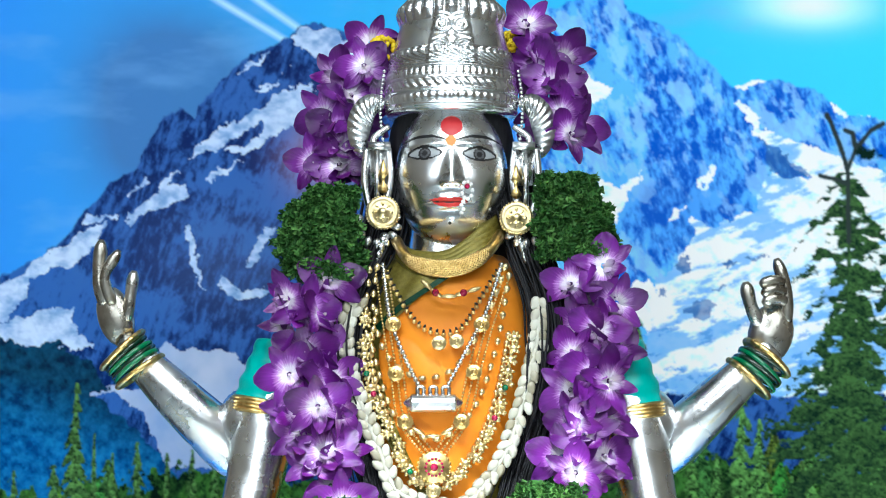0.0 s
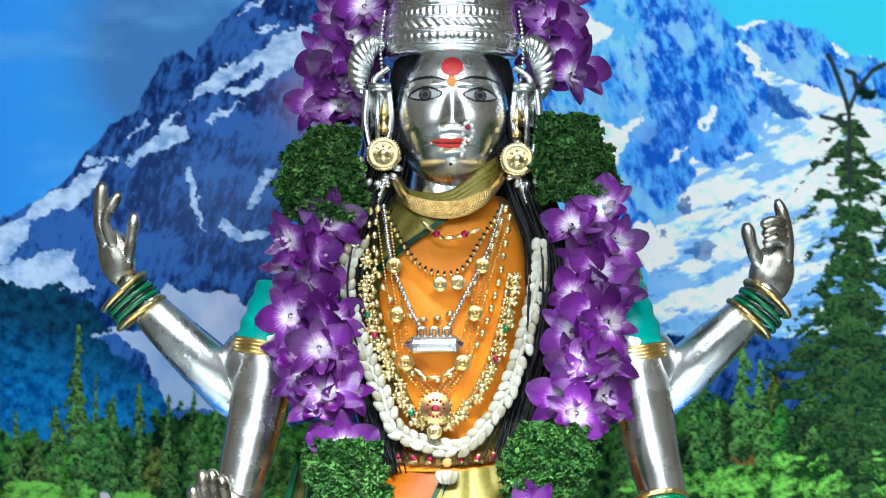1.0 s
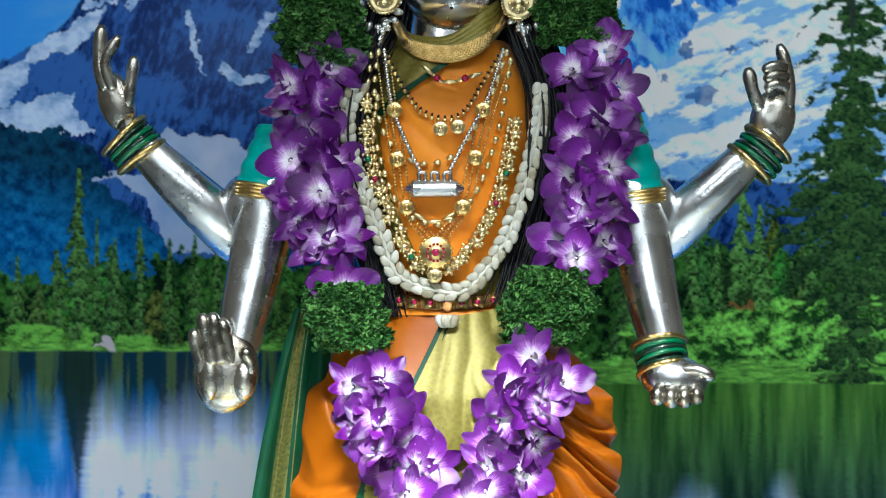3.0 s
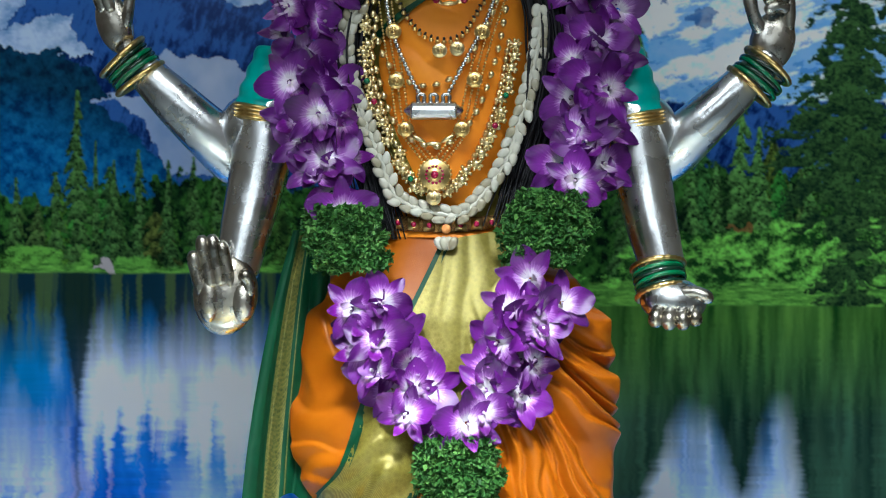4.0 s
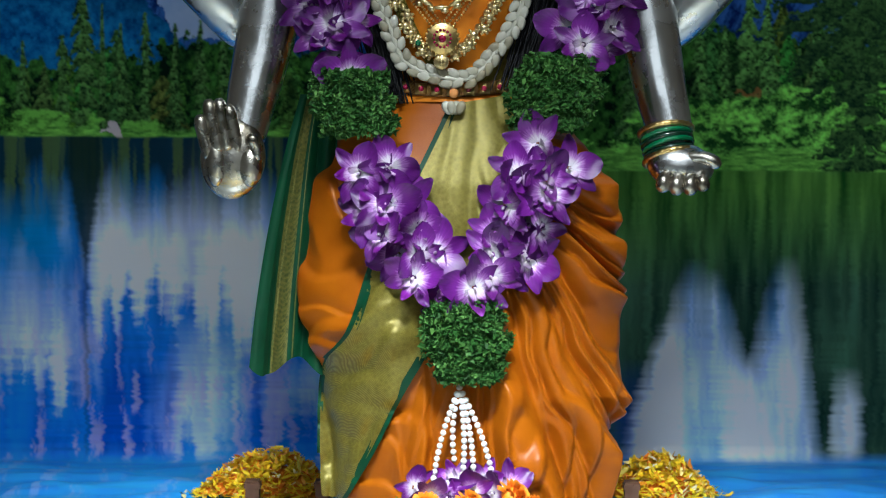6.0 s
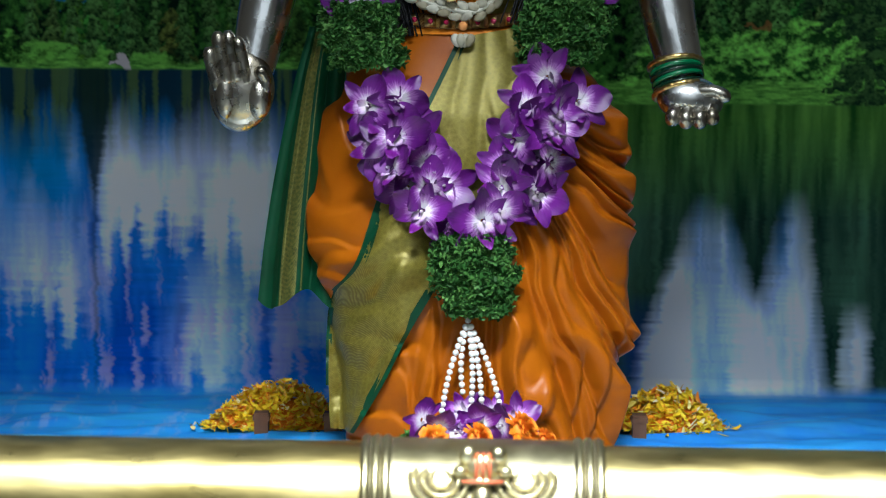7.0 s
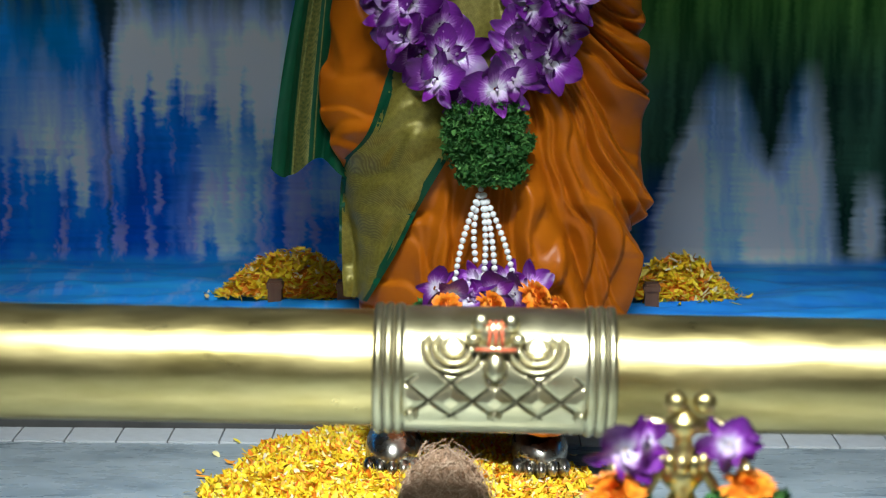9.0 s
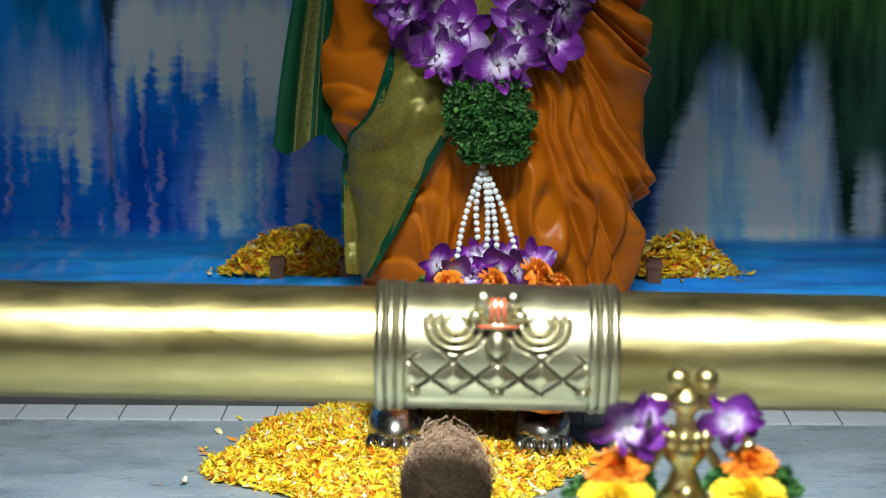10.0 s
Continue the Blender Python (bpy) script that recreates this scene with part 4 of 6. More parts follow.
    hand_finger([(-0.349, -0.020, 0.852), (-0.357, -0.026, 0.881), (-0.342, -0.026, 0.909)], 0.0062)
    hand_finger([(-0.357, -0.008, 0.859), (-0.363, -0.008, 0.889), (-0.354, -0.008, 0.904)], 0.0062)
    hand_finger([(-0.336, -0.016, 0.834), (-0.331, -0.020, 0.858), (-0.327, -0.020, 0.888)], 0.0066)
    s.ball((0.347, -0.012, 0.822), (0.024, 0.016, 0.033), 20, 14, 7, Matrix.Rotation(0.25, 4, "Y"))
    hand_finger([(0.337, -0.016, 0.828), (0.326, -0.020, 0.849), (0.320, -0.020, 0.876)], 0.0075)
    hand_finger([(0.363, -0.016, 0.834), (0.363, -0.020, 0.867), (0.353, -0.020, 0.901)], 0.0068)
    for dx, dz in ((0, 0), (4, 16), (6, 32)):
        q = Vector((0.358, -0.024, 0.875)) + Vector((dx * mm * 0.6, 0, -dz * mm))
        hand_finger([q, q + Vector((-0.012, -0.008, 0.002)), q + Vector((-0.024, -0.006, -0.004))], 0.0058)
    # feet with toes
    for fx in ((-0.082, -0.011, 0.012)[0], (0.076, -0.006, 0.012)[0]):
        s.ball((fx, -0.015, 0.030), (0.031, 0.062, 0.030), 24, 14, 7)
        s.tube([(fx, 0.015, 0.03), (fx, 0.02, 0.16)], (0.026, 0.03), 20, 7)
        for k in range(5):
            s.ball((fx - 0.025 + 0.0125 * k, -0.072 + 0.004 * abs(k - 2), 0.020), (0.0065, 0.016, 0.0095), 10, 8, 7)
    return thing("statue", s.mesh("statue", mats), "polished silver temple statue with tall embossed crown, standing on the floor", "statue")


silver_statue()

# ---- black wig behind the head and down both sides ----
wig = tagged(new("hair_wig"), "long black hair wig on the silver statue", "wig")
part("cap", Shape().ball((HX, 0.025, HZ + 0.03), (0.068, 0.05, 0.07), 28, 18).ball((HX, 0.045, HZ - 0.07), (0.075, 0.03, 0.09), 28, 18).mesh("cap", HAIR), wig)
rng = np.random.RandomState(5)
for pts in ([(-0.057, 0.000, 0.999), (-0.073, -0.010, 0.919), (-0.100, -0.035, 0.850), (-0.104, -0.040, 0.767), (-0.079, -0.025, 0.697), (-0.057, -0.040, 0.613)], [(0.075, 0.000, 0.999), (0.091, -0.010, 0.919), (0.112, -0.035, 0.850), (0.109, -0.040, 0.767), (0.091, -0.025, 0.697), (0.069, -0.040, 0.627)]):
    base = spline(pts, 46)
    lock = Shape()
    for k in range(230):
        off = rng.normal(0, 1, 2) * (0.0095, 0.006)
        wob = np.stack([off[0] + 0.003 * wave(np.linspace(0, 6, 46), k), np.full(46, off[1]), np.zeros(46)], -1)
        cut = 46 - rng.randint(0, 9)
        lock.tube((base + wob)[:cut], np.linspace(0.0016, 0.0008, cut), 4)
    part("lock", lock.mesh("lock", HAIR), wig, "long wavy black lock")


# ---- clothes ----
def body(z):
    """Centre, half width and half depth of the clothed body at a height."""
    k = [0.02, 0.10, 0.183, 0.245, 0.278, 0.306, 0.340, 0.382, 0.445, 0.495, 0.532, 0.60, 0.632, 0.72, 0.80, 0.86, 0.895, 0.915, 0.94]
    c = [0.019, 0.019, 0.019, 0.019, 0.022, 0.024, 0.022, 0.013, 0.009, 0.012, 0.011, 0.004, 0.003, 0.003, 0.004, 0.005, 0.004, 0.003, 0.003]
    w = [0.142, 0.142, 0.143, 0.146, 0.155, 0.164, 0.163, 0.170, 0.174, 0.169, 0.160, 0.118, 0.08, 0.098, 0.104, 0.10, 0.078, 0.055, 0.04]
    d = [0.085, 0.09, 0.095, 0.100, 0.103, 0.105, 0.107, 0.11, 0.112, 0.110, 0.105, 0.085, 0.075, 0.088, 0.09, 0.075, 0.06, 0.05, 0.042]
    return np.interp(z, k, c), np.interp(z, k, w), np.interp(z, k, d)


def folds(x, z):
    """Depth of the skirt's folds: fans from under the garland, pleats that hang between the feet, a soft hip pouch."""
    low = np.clip((0.61 - z) / 0.08, 0, 1)
    warp = noise2(x * 7, z * 6, 15, 3) - 0.5

    def lap(q):
        """Cloth that laps over itself: a slow rise, then a quick drop."""
        f = q % 1.0
        fall = np.clip((1.0 - f) / 0.22, 0, 1)
        return np.sin(np.minimum(f, 0.78) / 0.78 * np.pi / 2) * fall * fall * (3 - 2 * fall)

    # one side: uneven folds that fan out and down from under the garland
    r = np.clip((x - 0.02) / 0.04, 0, 1)
    fan = np.arctan2(np.clip(x - 0.015, 0.0, 1), np.clip(0.585 - z, 0.0, 1) + 0.02)
    reach = np.clip(np.hypot(x - 0.015, 0.585 - z) / 0.12, 0.1, 1.3)
    gap = 1.5 * noise2(fan * 2.7 + 5, fan * 0, 18, 3) + 0.45 * warp
    size = 0.35 + 1.2 * noise2(fan * 5 + z * 2, z * 5, 19, 2)
    right = reach * (size * 0.019 * lap(fan * 6.2 + gap * 1.5) + 0.007 * lap(fan * 14 + gap * 4 + 2 * warp))
    right = right + np.clip((0.37 - z) / 0.12, 0, 1) * (0.013 * size * lap(x * 17 + 4.2 * (z - 0.2) + 2.2 * warp) + 0.006 * lap(x * 41 - 6 * z + 4 * warp))
    # other side: a soft pouch over the hip with slack creases
    l = np.clip((-0.02 - x) / 0.04, 0, 1)
    left = 0.007 * (0.3 + size) * lap((z - 0.7 * x) * 9 + warp * 3.0) + 0.004 * lap((z + 0.3 * x) * 21 + warp * 5) + 0.018 * np.exp(-((z - 0.385) / 0.05) ** 2)
    mid = (0.018 * lap(x * 26 + warp * 2.2 + z * 5) + 0.005 * lap(x * 60 - z * 9 + warp * 4)) * np.clip((0.36 - z) / 0.12, 0, 1)
    return low * (r * right + l * left + (1 - r) * (1 - l) * mid)


def front(x, z):
    """Depth of the clothed body's front."""
    x, z = np.asarray(x, float), np.asarray(z, float)
    c, w, d = body(z)
    q = np.clip((x - c) / w, -0.985, 0.985)
    return 0.035 - d * np.sqrt(1 - q ** 2) - folds(x, z)


sari = tagged(new("sari"), "orange silk sari with gold brocade panel and green edging", "sari")
zz = np.linspace(0.62, 0.06, 300)
aa = np.linspace(0, 2 * np.pi, 420, endpoint=False)
Zg, Ag = np.meshgrid(zz, aa, indexing="ij")
C, W, Dp = body(Zg)
Fg = folds(C + W * np.cos(Ag), Zg) * np.clip(0.25 - np.sin(Ag) * 2.5, 0, 1)
Xg = C + (W - 0.004 + 0.55 * Fg * np.abs(np.cos(Ag))) * np.cos(Ag)
Yg = 0.035 + Dp * np.sin(Ag) - Fg * np.clip(-np.sin(Ag) * 4, 0, 1)
part("skirt", Shape().grid(np.stack([Xg, Yg, Zg], -1), True).mesh("skirt", ORANGE_DIMMED), sari)
zz = np.linspace(0.908, 0.615, 120)
Zg, Ag = np.meshgrid(zz, aa, indexing="ij")
C, W, Dp = body(Zg)
Xg = C + W * np.cos(Ag)
crease = 0.0045 * np.abs(np.sin((Zg * 46 + Xg * 30) + 2.5 * noise2(Xg * 12, Zg * 12, 16, 3))) * (0.4 + noise2(Xg * 9, Zg * 9, 17, 2))
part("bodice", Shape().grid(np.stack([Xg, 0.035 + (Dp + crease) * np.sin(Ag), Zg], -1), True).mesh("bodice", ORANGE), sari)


def drape(name, left, right, mat, label, proud=0.005, rows=60, cols=16, ripple=0.0):
    """A strip of cloth that lies on the body between two edge lines of (x, z)."""
    a, c = spline(left, rows), spline(right, rows)
    t = np.linspace(0, 1, cols)[None, :, None]
    xz = a[:, None] * (1 - t) + c[:, None] * t
    x, z = xz[..., 0], xz[..., 1]
    y = front(x, z) - proud - ripple * np.abs(np.sin(t[..., 0] * 9 + z * 30))
    top = np.stack([x, y, z], -1)
    back = top + (0, 0.002, 0)
    return part(name, Shape().grid(top).grid(back).mesh(name, mat), sari, label)


PANEL_L = [(0.004, 0.613), (-0.018, 0.567), (-0.047, 0.509), (-0.076, 0.454), (-0.101, 0.381), (-0.129, 0.345), (-0.137, 0.312), (-0.139, 0.238), (-0.137, 0.192)]
PANEL_R = [(0.062, 0.623), (0.066, 0.578), (0.055, 0.553), (0.026, 0.454), (-0.006, 0.395), (-0.029, 0.353), (-0.055, 0.308), (-0.084, 0.248), (-0.116, 0.190)]
drape("brocade_panel", PANEL_L, PANEL_R, ZARI, "dull gold brocade panel", 0.009, 90, 24, 0.002)


def edging(points, width, label):
    a = [(x - width / 2, z) for x, z in points]
    c = [(x + width / 2, z) for x, z in points]
    drape("edging", a, c, GREEN_TRIM, label, 0.010, 80, 4)


edging(PANEL_L[:6], 0.011, "dark green silk edging")
edging(PANEL_L[5:8], 0.006, "dark green silk edging")
edging(PANEL_R[5:], 0.010, "dark green silk edging")
# gold shawl round the neck and over one side of the chest
drape("shoulder_drape", [(-0.050, 0.908), (-0.076, 0.873), (-0.085, 0.825), (-0.079, 0.766), (-0.055, 0.702), (-0.023, 0.650)], [(0.006, 0.885), (-0.038, 0.846), (-0.066, 0.814), (-0.061, 0.761), (-0.040, 0.702), (-0.014, 0.650)], ZARI, "olive gold brocade drape", 0.006, 60, 14, 0.002)
drape("side_drape", [(0.071, 0.728), (0.056, 0.696), (0.033, 0.656), (0.008, 0.632)], [(0.086, 0.728), (0.088, 0.696), (0.077, 0.656), (0.058, 0.632)], ZARI, "olive gold brocade drape", 0.006, 40, 12, 0.001)
edging([(0.012, 0.886), (-0.020, 0.864), (-0.047, 0.846), (-0.073, 0.822)], 0.010, "dark green silk edging")
scarf = Shape()
for k in range(5):
    q = [(-0.048, -0.010, 0.913), (-0.029, -0.030, 0.897), (0.007, -0.045, 0.891), (0.039, -0.040, 0.909), (0.061, -0.010, 0.931)]
    scarf.tube(spline([(x, y + 0.002 * k, z - 0.006 + 0.006 * k * (0.3 + 0.22 * i)) for i, (x, y, z) in enumerate(q)], 40), 0.0065, 10, 0, 0.7)
part("neck_scarf", scarf.mesh("neck_scarf", ZARI), sari, "gold brocade folded round the neck")
# green and gold end of the sari that hangs beside the skirt
EL = [(-0.159, 0.622), (-0.177, 0.555), (-0.194, 0.471), (-0.205, 0.399), (-0.212, 0.334)]
ER = [(-0.120, 0.622), (-0.120, 0.555), (-0.118, 0.471), (-0.118, 0.399), (-0.118, 0.332)]
a, c = spline(EL, 70), spline(ER, 70)
t = np.linspace(0, 1, 60)[None, :, None]
xz = a[:, None] * (1 - t) + c[:, None] * t
f = np.broadcast_to(t[..., 0], xz.shape[:2])
drop = np.linspace(0, 1, 70)[:, None]
yy = -0.004 - 0.014 * np.abs(np.sin(f * 9.0 + 0.5 + 0.7 * drop)) * (0.4 + 0.6 * drop) + 0.004 * noise2(f * 5, drop * 5, 33, 3) - 0.016 * (f < 0.16) * drop
grid = np.stack([xz[..., 0], yy, xz[..., 1] - 0.010 * drop ** 6 * np.sin(f * 9)], -1)


def fall_mats(centres):
    q = (f[:-1, :-1] + 0.5 / 60).ravel()
    return np.where(((q > 0.20) & (q < 0.40)) | ((q > 0.45) & (q < 0.48)), 1, 0)


part("hanging_end", Shape().grid(grid, False, fall_mats).grid(grid + (0, 0.003, 0)).mesh("hanging_end", [GREEN_TRIM, ZARI_GREEN]), sari, "dark green sari end with a gold border")

# teal sleeves with gold bands
blouse = tagged(new("blouse"), "teal satin blouse with gold sleeve bands on the statue", "blouse")
for top, low, w in (((-0.175, -0.005, 0.811), (-0.189, -0.008, 0.744), 0.031), ((0.188, -0.005, 0.811), (0.202, -0.008, 0.738), 0.031)):
    p = spline([top, tuple((np.array(top) + low) / 2 + (0, -0.003, 0)), low], 24)
    ripples = w * np.linspace(0.75, 1.12, 24) * (1 + 0.04 * np.sin(np.linspace(0, 22, 24)))
    sl = part("sleeve", Shape().tube(p, ripples, 28).mesh("sleeve", TEAL), blouse, "teal satin sleeve")
    d = np.array(low) - np.array(top)
    d /= np.linalg.norm(d)
    band = Shape()
    for k in range(4):
        q = np.array(low) + d * 0.004 * (k - 1)
        band.tube([tuple(q - d * 0.0024), tuple(q), tuple(q + d * 0.0024)], (w * 1.13, w * 1.2, w * 1.13), 40)
    part("sleeve_band", band.mesh("sleeve_band", GOLD), sl, "twisted gold sleeve band")


# ---- orchid and leaf garland ----
def petal(s, turn, length, width, cup, tip, mat=0, base=0.004, twist=0.0):
    """One petal that spreads from the throat; turn is its direction in the flower's plane."""
    u = np.linspace(0, 1, 8)
    v = np.linspace(-1, 1, 6)
    U, V = np.meshgrid(u, v, indexing="ij")
    w = width * np.sin(np.pi * np.clip(U * 0.88 + 0.08, 0, 1)) ** 0.7 * (1 - 0.35 * U * tip)
    r = base + length * U
    x, y = V * w, r
    z = 0.006 * U + cup * U ** 2 * length - 0.25 * cup * V ** 2 * w * 2 + twist * V * w + 0.0016 * np.sin(U * 7 + V * 3) * U - 0.0012 * (1 - V ** 2) * U
    c, k = math.cos(turn), math.sin(turn)
    pts = np.stack([x * c + y * k, -z, -x * k + y * c], -1)
    s.grid(pts, False, mat)


def orchid_meshes(seed, size=1.0):
    """The lip of one flower, and its five petals."""
    g = np.random.RandomState(seed)
    L = 0.033 * size
    petals = []
    for a in (0.0, 2.15, -2.15):
        s = Shape()
        petal(s, a + g.normal(0, 0.1), L, 0.0098 * size, g.uniform(-0.3, 0.2), 0.7, 0, 0.003, g.normal(0, 0.2))
        petals.append(s.mesh("petal", [ORCHID]))
    for a in (1.15, -1.15):
        s = Shape()
        petal(s, a + g.normal(0, 0.1), L * 1.02, 0.0152 * size, g.uniform(-0.2, 0.3), 0.15, 0, 0.003, g.normal(0, 0.2))
        petals.append(s.mesh("petal", [ORCHID]))
    s = Shape()
    petal(s, math.pi + g.normal(0, 0.1), L * 0.6, 0.0085 * size, 0.8, 0.4, 0, 0.002)
    for a in (2.5, -2.5):
        petal(s, a, L * 0.28, 0.005 * size, 1.0, 0.2, 0, 0.001)
    s.ball((0, -0.004, 0.0005), (0.0016, 0.0036, 0.0020), 8, 6, 0)
    return s.mesh("orchid", [ORCHID_LIP]), petals


ORCHIDS = [orchid_meshes(300 + k, 0.88 + 0.035 * k) for k in range(8)]


def add_orchid(owner, kind, m):
    lip, petals = ORCHIDS[kind]
    ob = part("orchid", lip, owner, "", m)
    for p in petals:
        part("petal", p, ob)


def curly_leaves(s, path, radius, count, seed, depth=0.7):
    """Small lobed leaves packed round a line."""
    g = np.random.RandomState(seed)
    p = np.asarray(path)
    for _ in range(count):
        k = g.rand() * (len(p) - 1)
        i = int(k)
        c = p[i] * (1 - k + i) + p[min(i + 1, len(p) - 1)] * (k - i)
        rr = np.interp(k / (len(p) - 1), np.linspace(0, 1, len(radius)), radius)
        a = g.uniform(0, 2 * np.pi)
        ring = math.sqrt(g.uniform(0.4, 1.0)) * (1 + 0.13 * math.sin(a * 3 + k * 0.6) + 0.10 * math.sin(k * 1.7 + a))
        c = c + np.array([math.cos(a) * rr * ring, -abs(math.sin(a)) * rr * depth * ring, g.normal(0, 0.002)])
        m = Euler(g.uniform(0, 6.28, 3)).to_matrix()
        n = 7
        t = np.linspace(0, 2 * np.pi, n * 2, endpoint=False)
        rad = np.where(np.arange(n * 2) % 2, 0.0022, 0.0052) * g.uniform(0.6, 1.25)
        v = np.stack([rad * np.cos(t), rad * np.sin(t), 0.0042 * np.sin(t * 3 + g.rand() * 6)], -1)
        v = np.vstack([v, [(0, 0, 0.0015)]]) @ np.array(m).T + c
        s.add(v, [(j, (j + 1) % (2 * n), 2 * n) for j in range(2 * n)])


garland = tagged(new("garland"), "thick garland of purple orchids and curly green leaves round the statue", "garland")
g = np.random.RandomState(11)
FLOWER_RUNS = [
    ([(-0.059, 0.050, 1.136), (-0.089, 0.040, 1.118), (-0.110, 0.035, 1.064), (-0.122, 0.030, 1.020), (-0.102, 0.025, 0.988)], 0.028, 13),
    ([(0.082, 0.050, 1.149), (0.106, 0.040, 1.137), (0.121, 0.035, 1.089), (0.127, 0.030, 1.051), (0.140, 0.025, 1.021)], 0.026, 12),
    ([(-0.137, -0.055, 0.872), (-0.146, -0.060, 0.836), (-0.140, -0.065, 0.783), (-0.127, -0.070, 0.725), (-0.117, -0.070, 0.667), (-0.125, -0.070, 0.648)], 0.030, 19),
    ([(0.146, -0.055, 0.884), (0.159, -0.060, 0.836), (0.152, -0.065, 0.783), (0.149, -0.070, 0.725), (0.131, -0.070, 0.678), (0.135, -0.070, 0.662)], 0.030, 19),
    ([(-0.084, -0.090, 0.556), (-0.072, -0.095, 0.518), (-0.046, -0.095, 0.472), (-0.020, -0.095, 0.438)], 0.028, 14),
    ([(0.107, -0.090, 0.565), (0.078, -0.095, 0.524), (0.065, -0.095, 0.475), (0.048, -0.095, 0.437)], 0.029, 15),
    ([(-0.023, -0.100, 0.421), (0.049, -0.100, 0.424)], 0.02, 4),
]
for pts, half, count in FLOWER_RUNS:
    line = spline(pts, 60)
    for k in range(count):
        f = (k + g.uniform(0.2, 0.8)) / count
        q = line[int(f * 59)] + (0, 0, 0)
        off = (-0.9, 0.75, -0.1)[k % 3] * g.uniform(0.75, 1.1) * half * 0.85
        t = line[min(int(f * 59) + 1, 59)] - line[max(int(f * 59) - 1, 0)]
        side = np.array([t[2], 0, -t[0]]) / (np.hypot(t[0], t[2]) + 1e-9)
        q = q + side * off + (0, g.uniform(-0.012, 0.012) - 0.012 * (1 - abs(off) / half), g.normal(0, 0.004))
        lean = off / half * (1 if side[0] > 0 else -1)
        turn = Matrix.Translation(Vector(q)) @ Euler((g.uniform(-0.35, 0.35), g.normal(0, 0.7), lean * 0.55 + g.normal(0, 0.3))).to_matrix().to_4x4()
        add_orchid(garland, g.randint(8), turn)
LEAF_RUNS = [
    ([(-0.116, -0.030, 0.974), (-0.128, -0.035, 0.946), (-0.130, -0.040, 0.909), (-0.124, -0.045, 0.879)], (0.024, 0.037, 0.044, 0.040), 1300),
    ([(0.126, -0.030, 0.986), (0.135, -0.035, 0.958), (0.139, -0.040, 0.927), (0.140, -0.045, 0.900)], (0.030, 0.035, 0.040, 0.040), 1200),
    ([(-0.106, -0.075, 0.645), (-0.101, -0.080, 0.613), (-0.092, -0.085, 0.584)], (0.036, 0.040, 0.036), 1000),
    ([(0.115, -0.075, 0.660), (0.106, -0.080, 0.625), (0.097, -0.085, 0.590)], (0.038, 0.044, 0.036), 1050),
    ([(0.011, -0.105, 0.410), (0.016, -0.105, 0.375), (0.019, -0.105, 0.332)], (0.036, 0.042, 0.030), 1050),
]
for pts, radius, count in LEAF_RUNS:
    line = spline(pts, 30)
    s = Shape()
    curly_leaves(s, line, radius, int(count * 1.6), count, 0.6)
    tagged(part("leaf_band", s.mesh("leaf_band", LEAF, False), garland, "band of curly dark green leaves"), kind="stuff")
    core = Shape().tube(line, np.interp(np.linspace(0, 1, 30), np.linspace(0, 1, len(radius)), radius) * 0.72, 14, 0, 0.6)
    part("leaf_core", core.mesh("leaf_core", LEAF), garland)
for px, r in (((-0.066, 0.035, 1.136), 0.018), ((0.072, 0.040, 1.146), 0.013)):
    s = Shape()
    rr = np.random.RandomState(int(r * 1000))
    for k in range(70):
        d = rr.normal(0, 1, 3)
        d /= np.linalg.norm(d)
        s.ball(np.array(px) + d * r * 0.8, (0.004, 0.004, 0.002), 6, 4, 0, Euler(rr.uniform(0, 6, 3)).to_matrix())
    part("marigold", s.mesh("marigold", MARIGOLD_YELLOW), garland, "yellow marigold head")
# pearl strings with an orchid tuft at their ends
BEAD = Shape().ball((0, 0, 0), 0.0033, 10, 8).mesh("pearl", PEARL)
PT = (0.010, -0.105, 0.324)
for end in ((-0.017, -0.115, 0.225), (0.012, -0.120, 0.223), (0.025, -0.115, 0.223), (0.044, -0.110, 0.234), (0.005, -0.105, 0.250)):
    line = np.linspace(PT, end, 60)
    n = int(length_of(line) / 0.0062)
    for k in range(n):
        f = k / (n - 1)
        q = np.array(PT) * (1 - f) + np.array(end) * f + (0.004 * math.sin(f * 3.1) * np.sign(end[0] - PT[0]), 0, 0)
        part("pearl", BEAD, garland, "", Matrix.Translation(Vector(q)))
for k, q in enumerate(((-0.036, -0.120, 0.223), (-0.018, -0.125, 0.218), (0.005, -0.115, 0.231), (0.024, -0.125, 0.220), (0.045, -0.120, 0.218), (0.060, -0.110, 0.222), (-0.001, -0.125, 0.211), (0.037, -0.110, 0.228))):
    add_orchid(garland, k % 6, Matrix.Translation(q) @ Euler((g.uniform(0.2, 0.9), g.uniform(0, 6.28), g.normal(0, 0.3))).to_matrix().to_4x4() @ Matrix.Scale(0.78, 4))


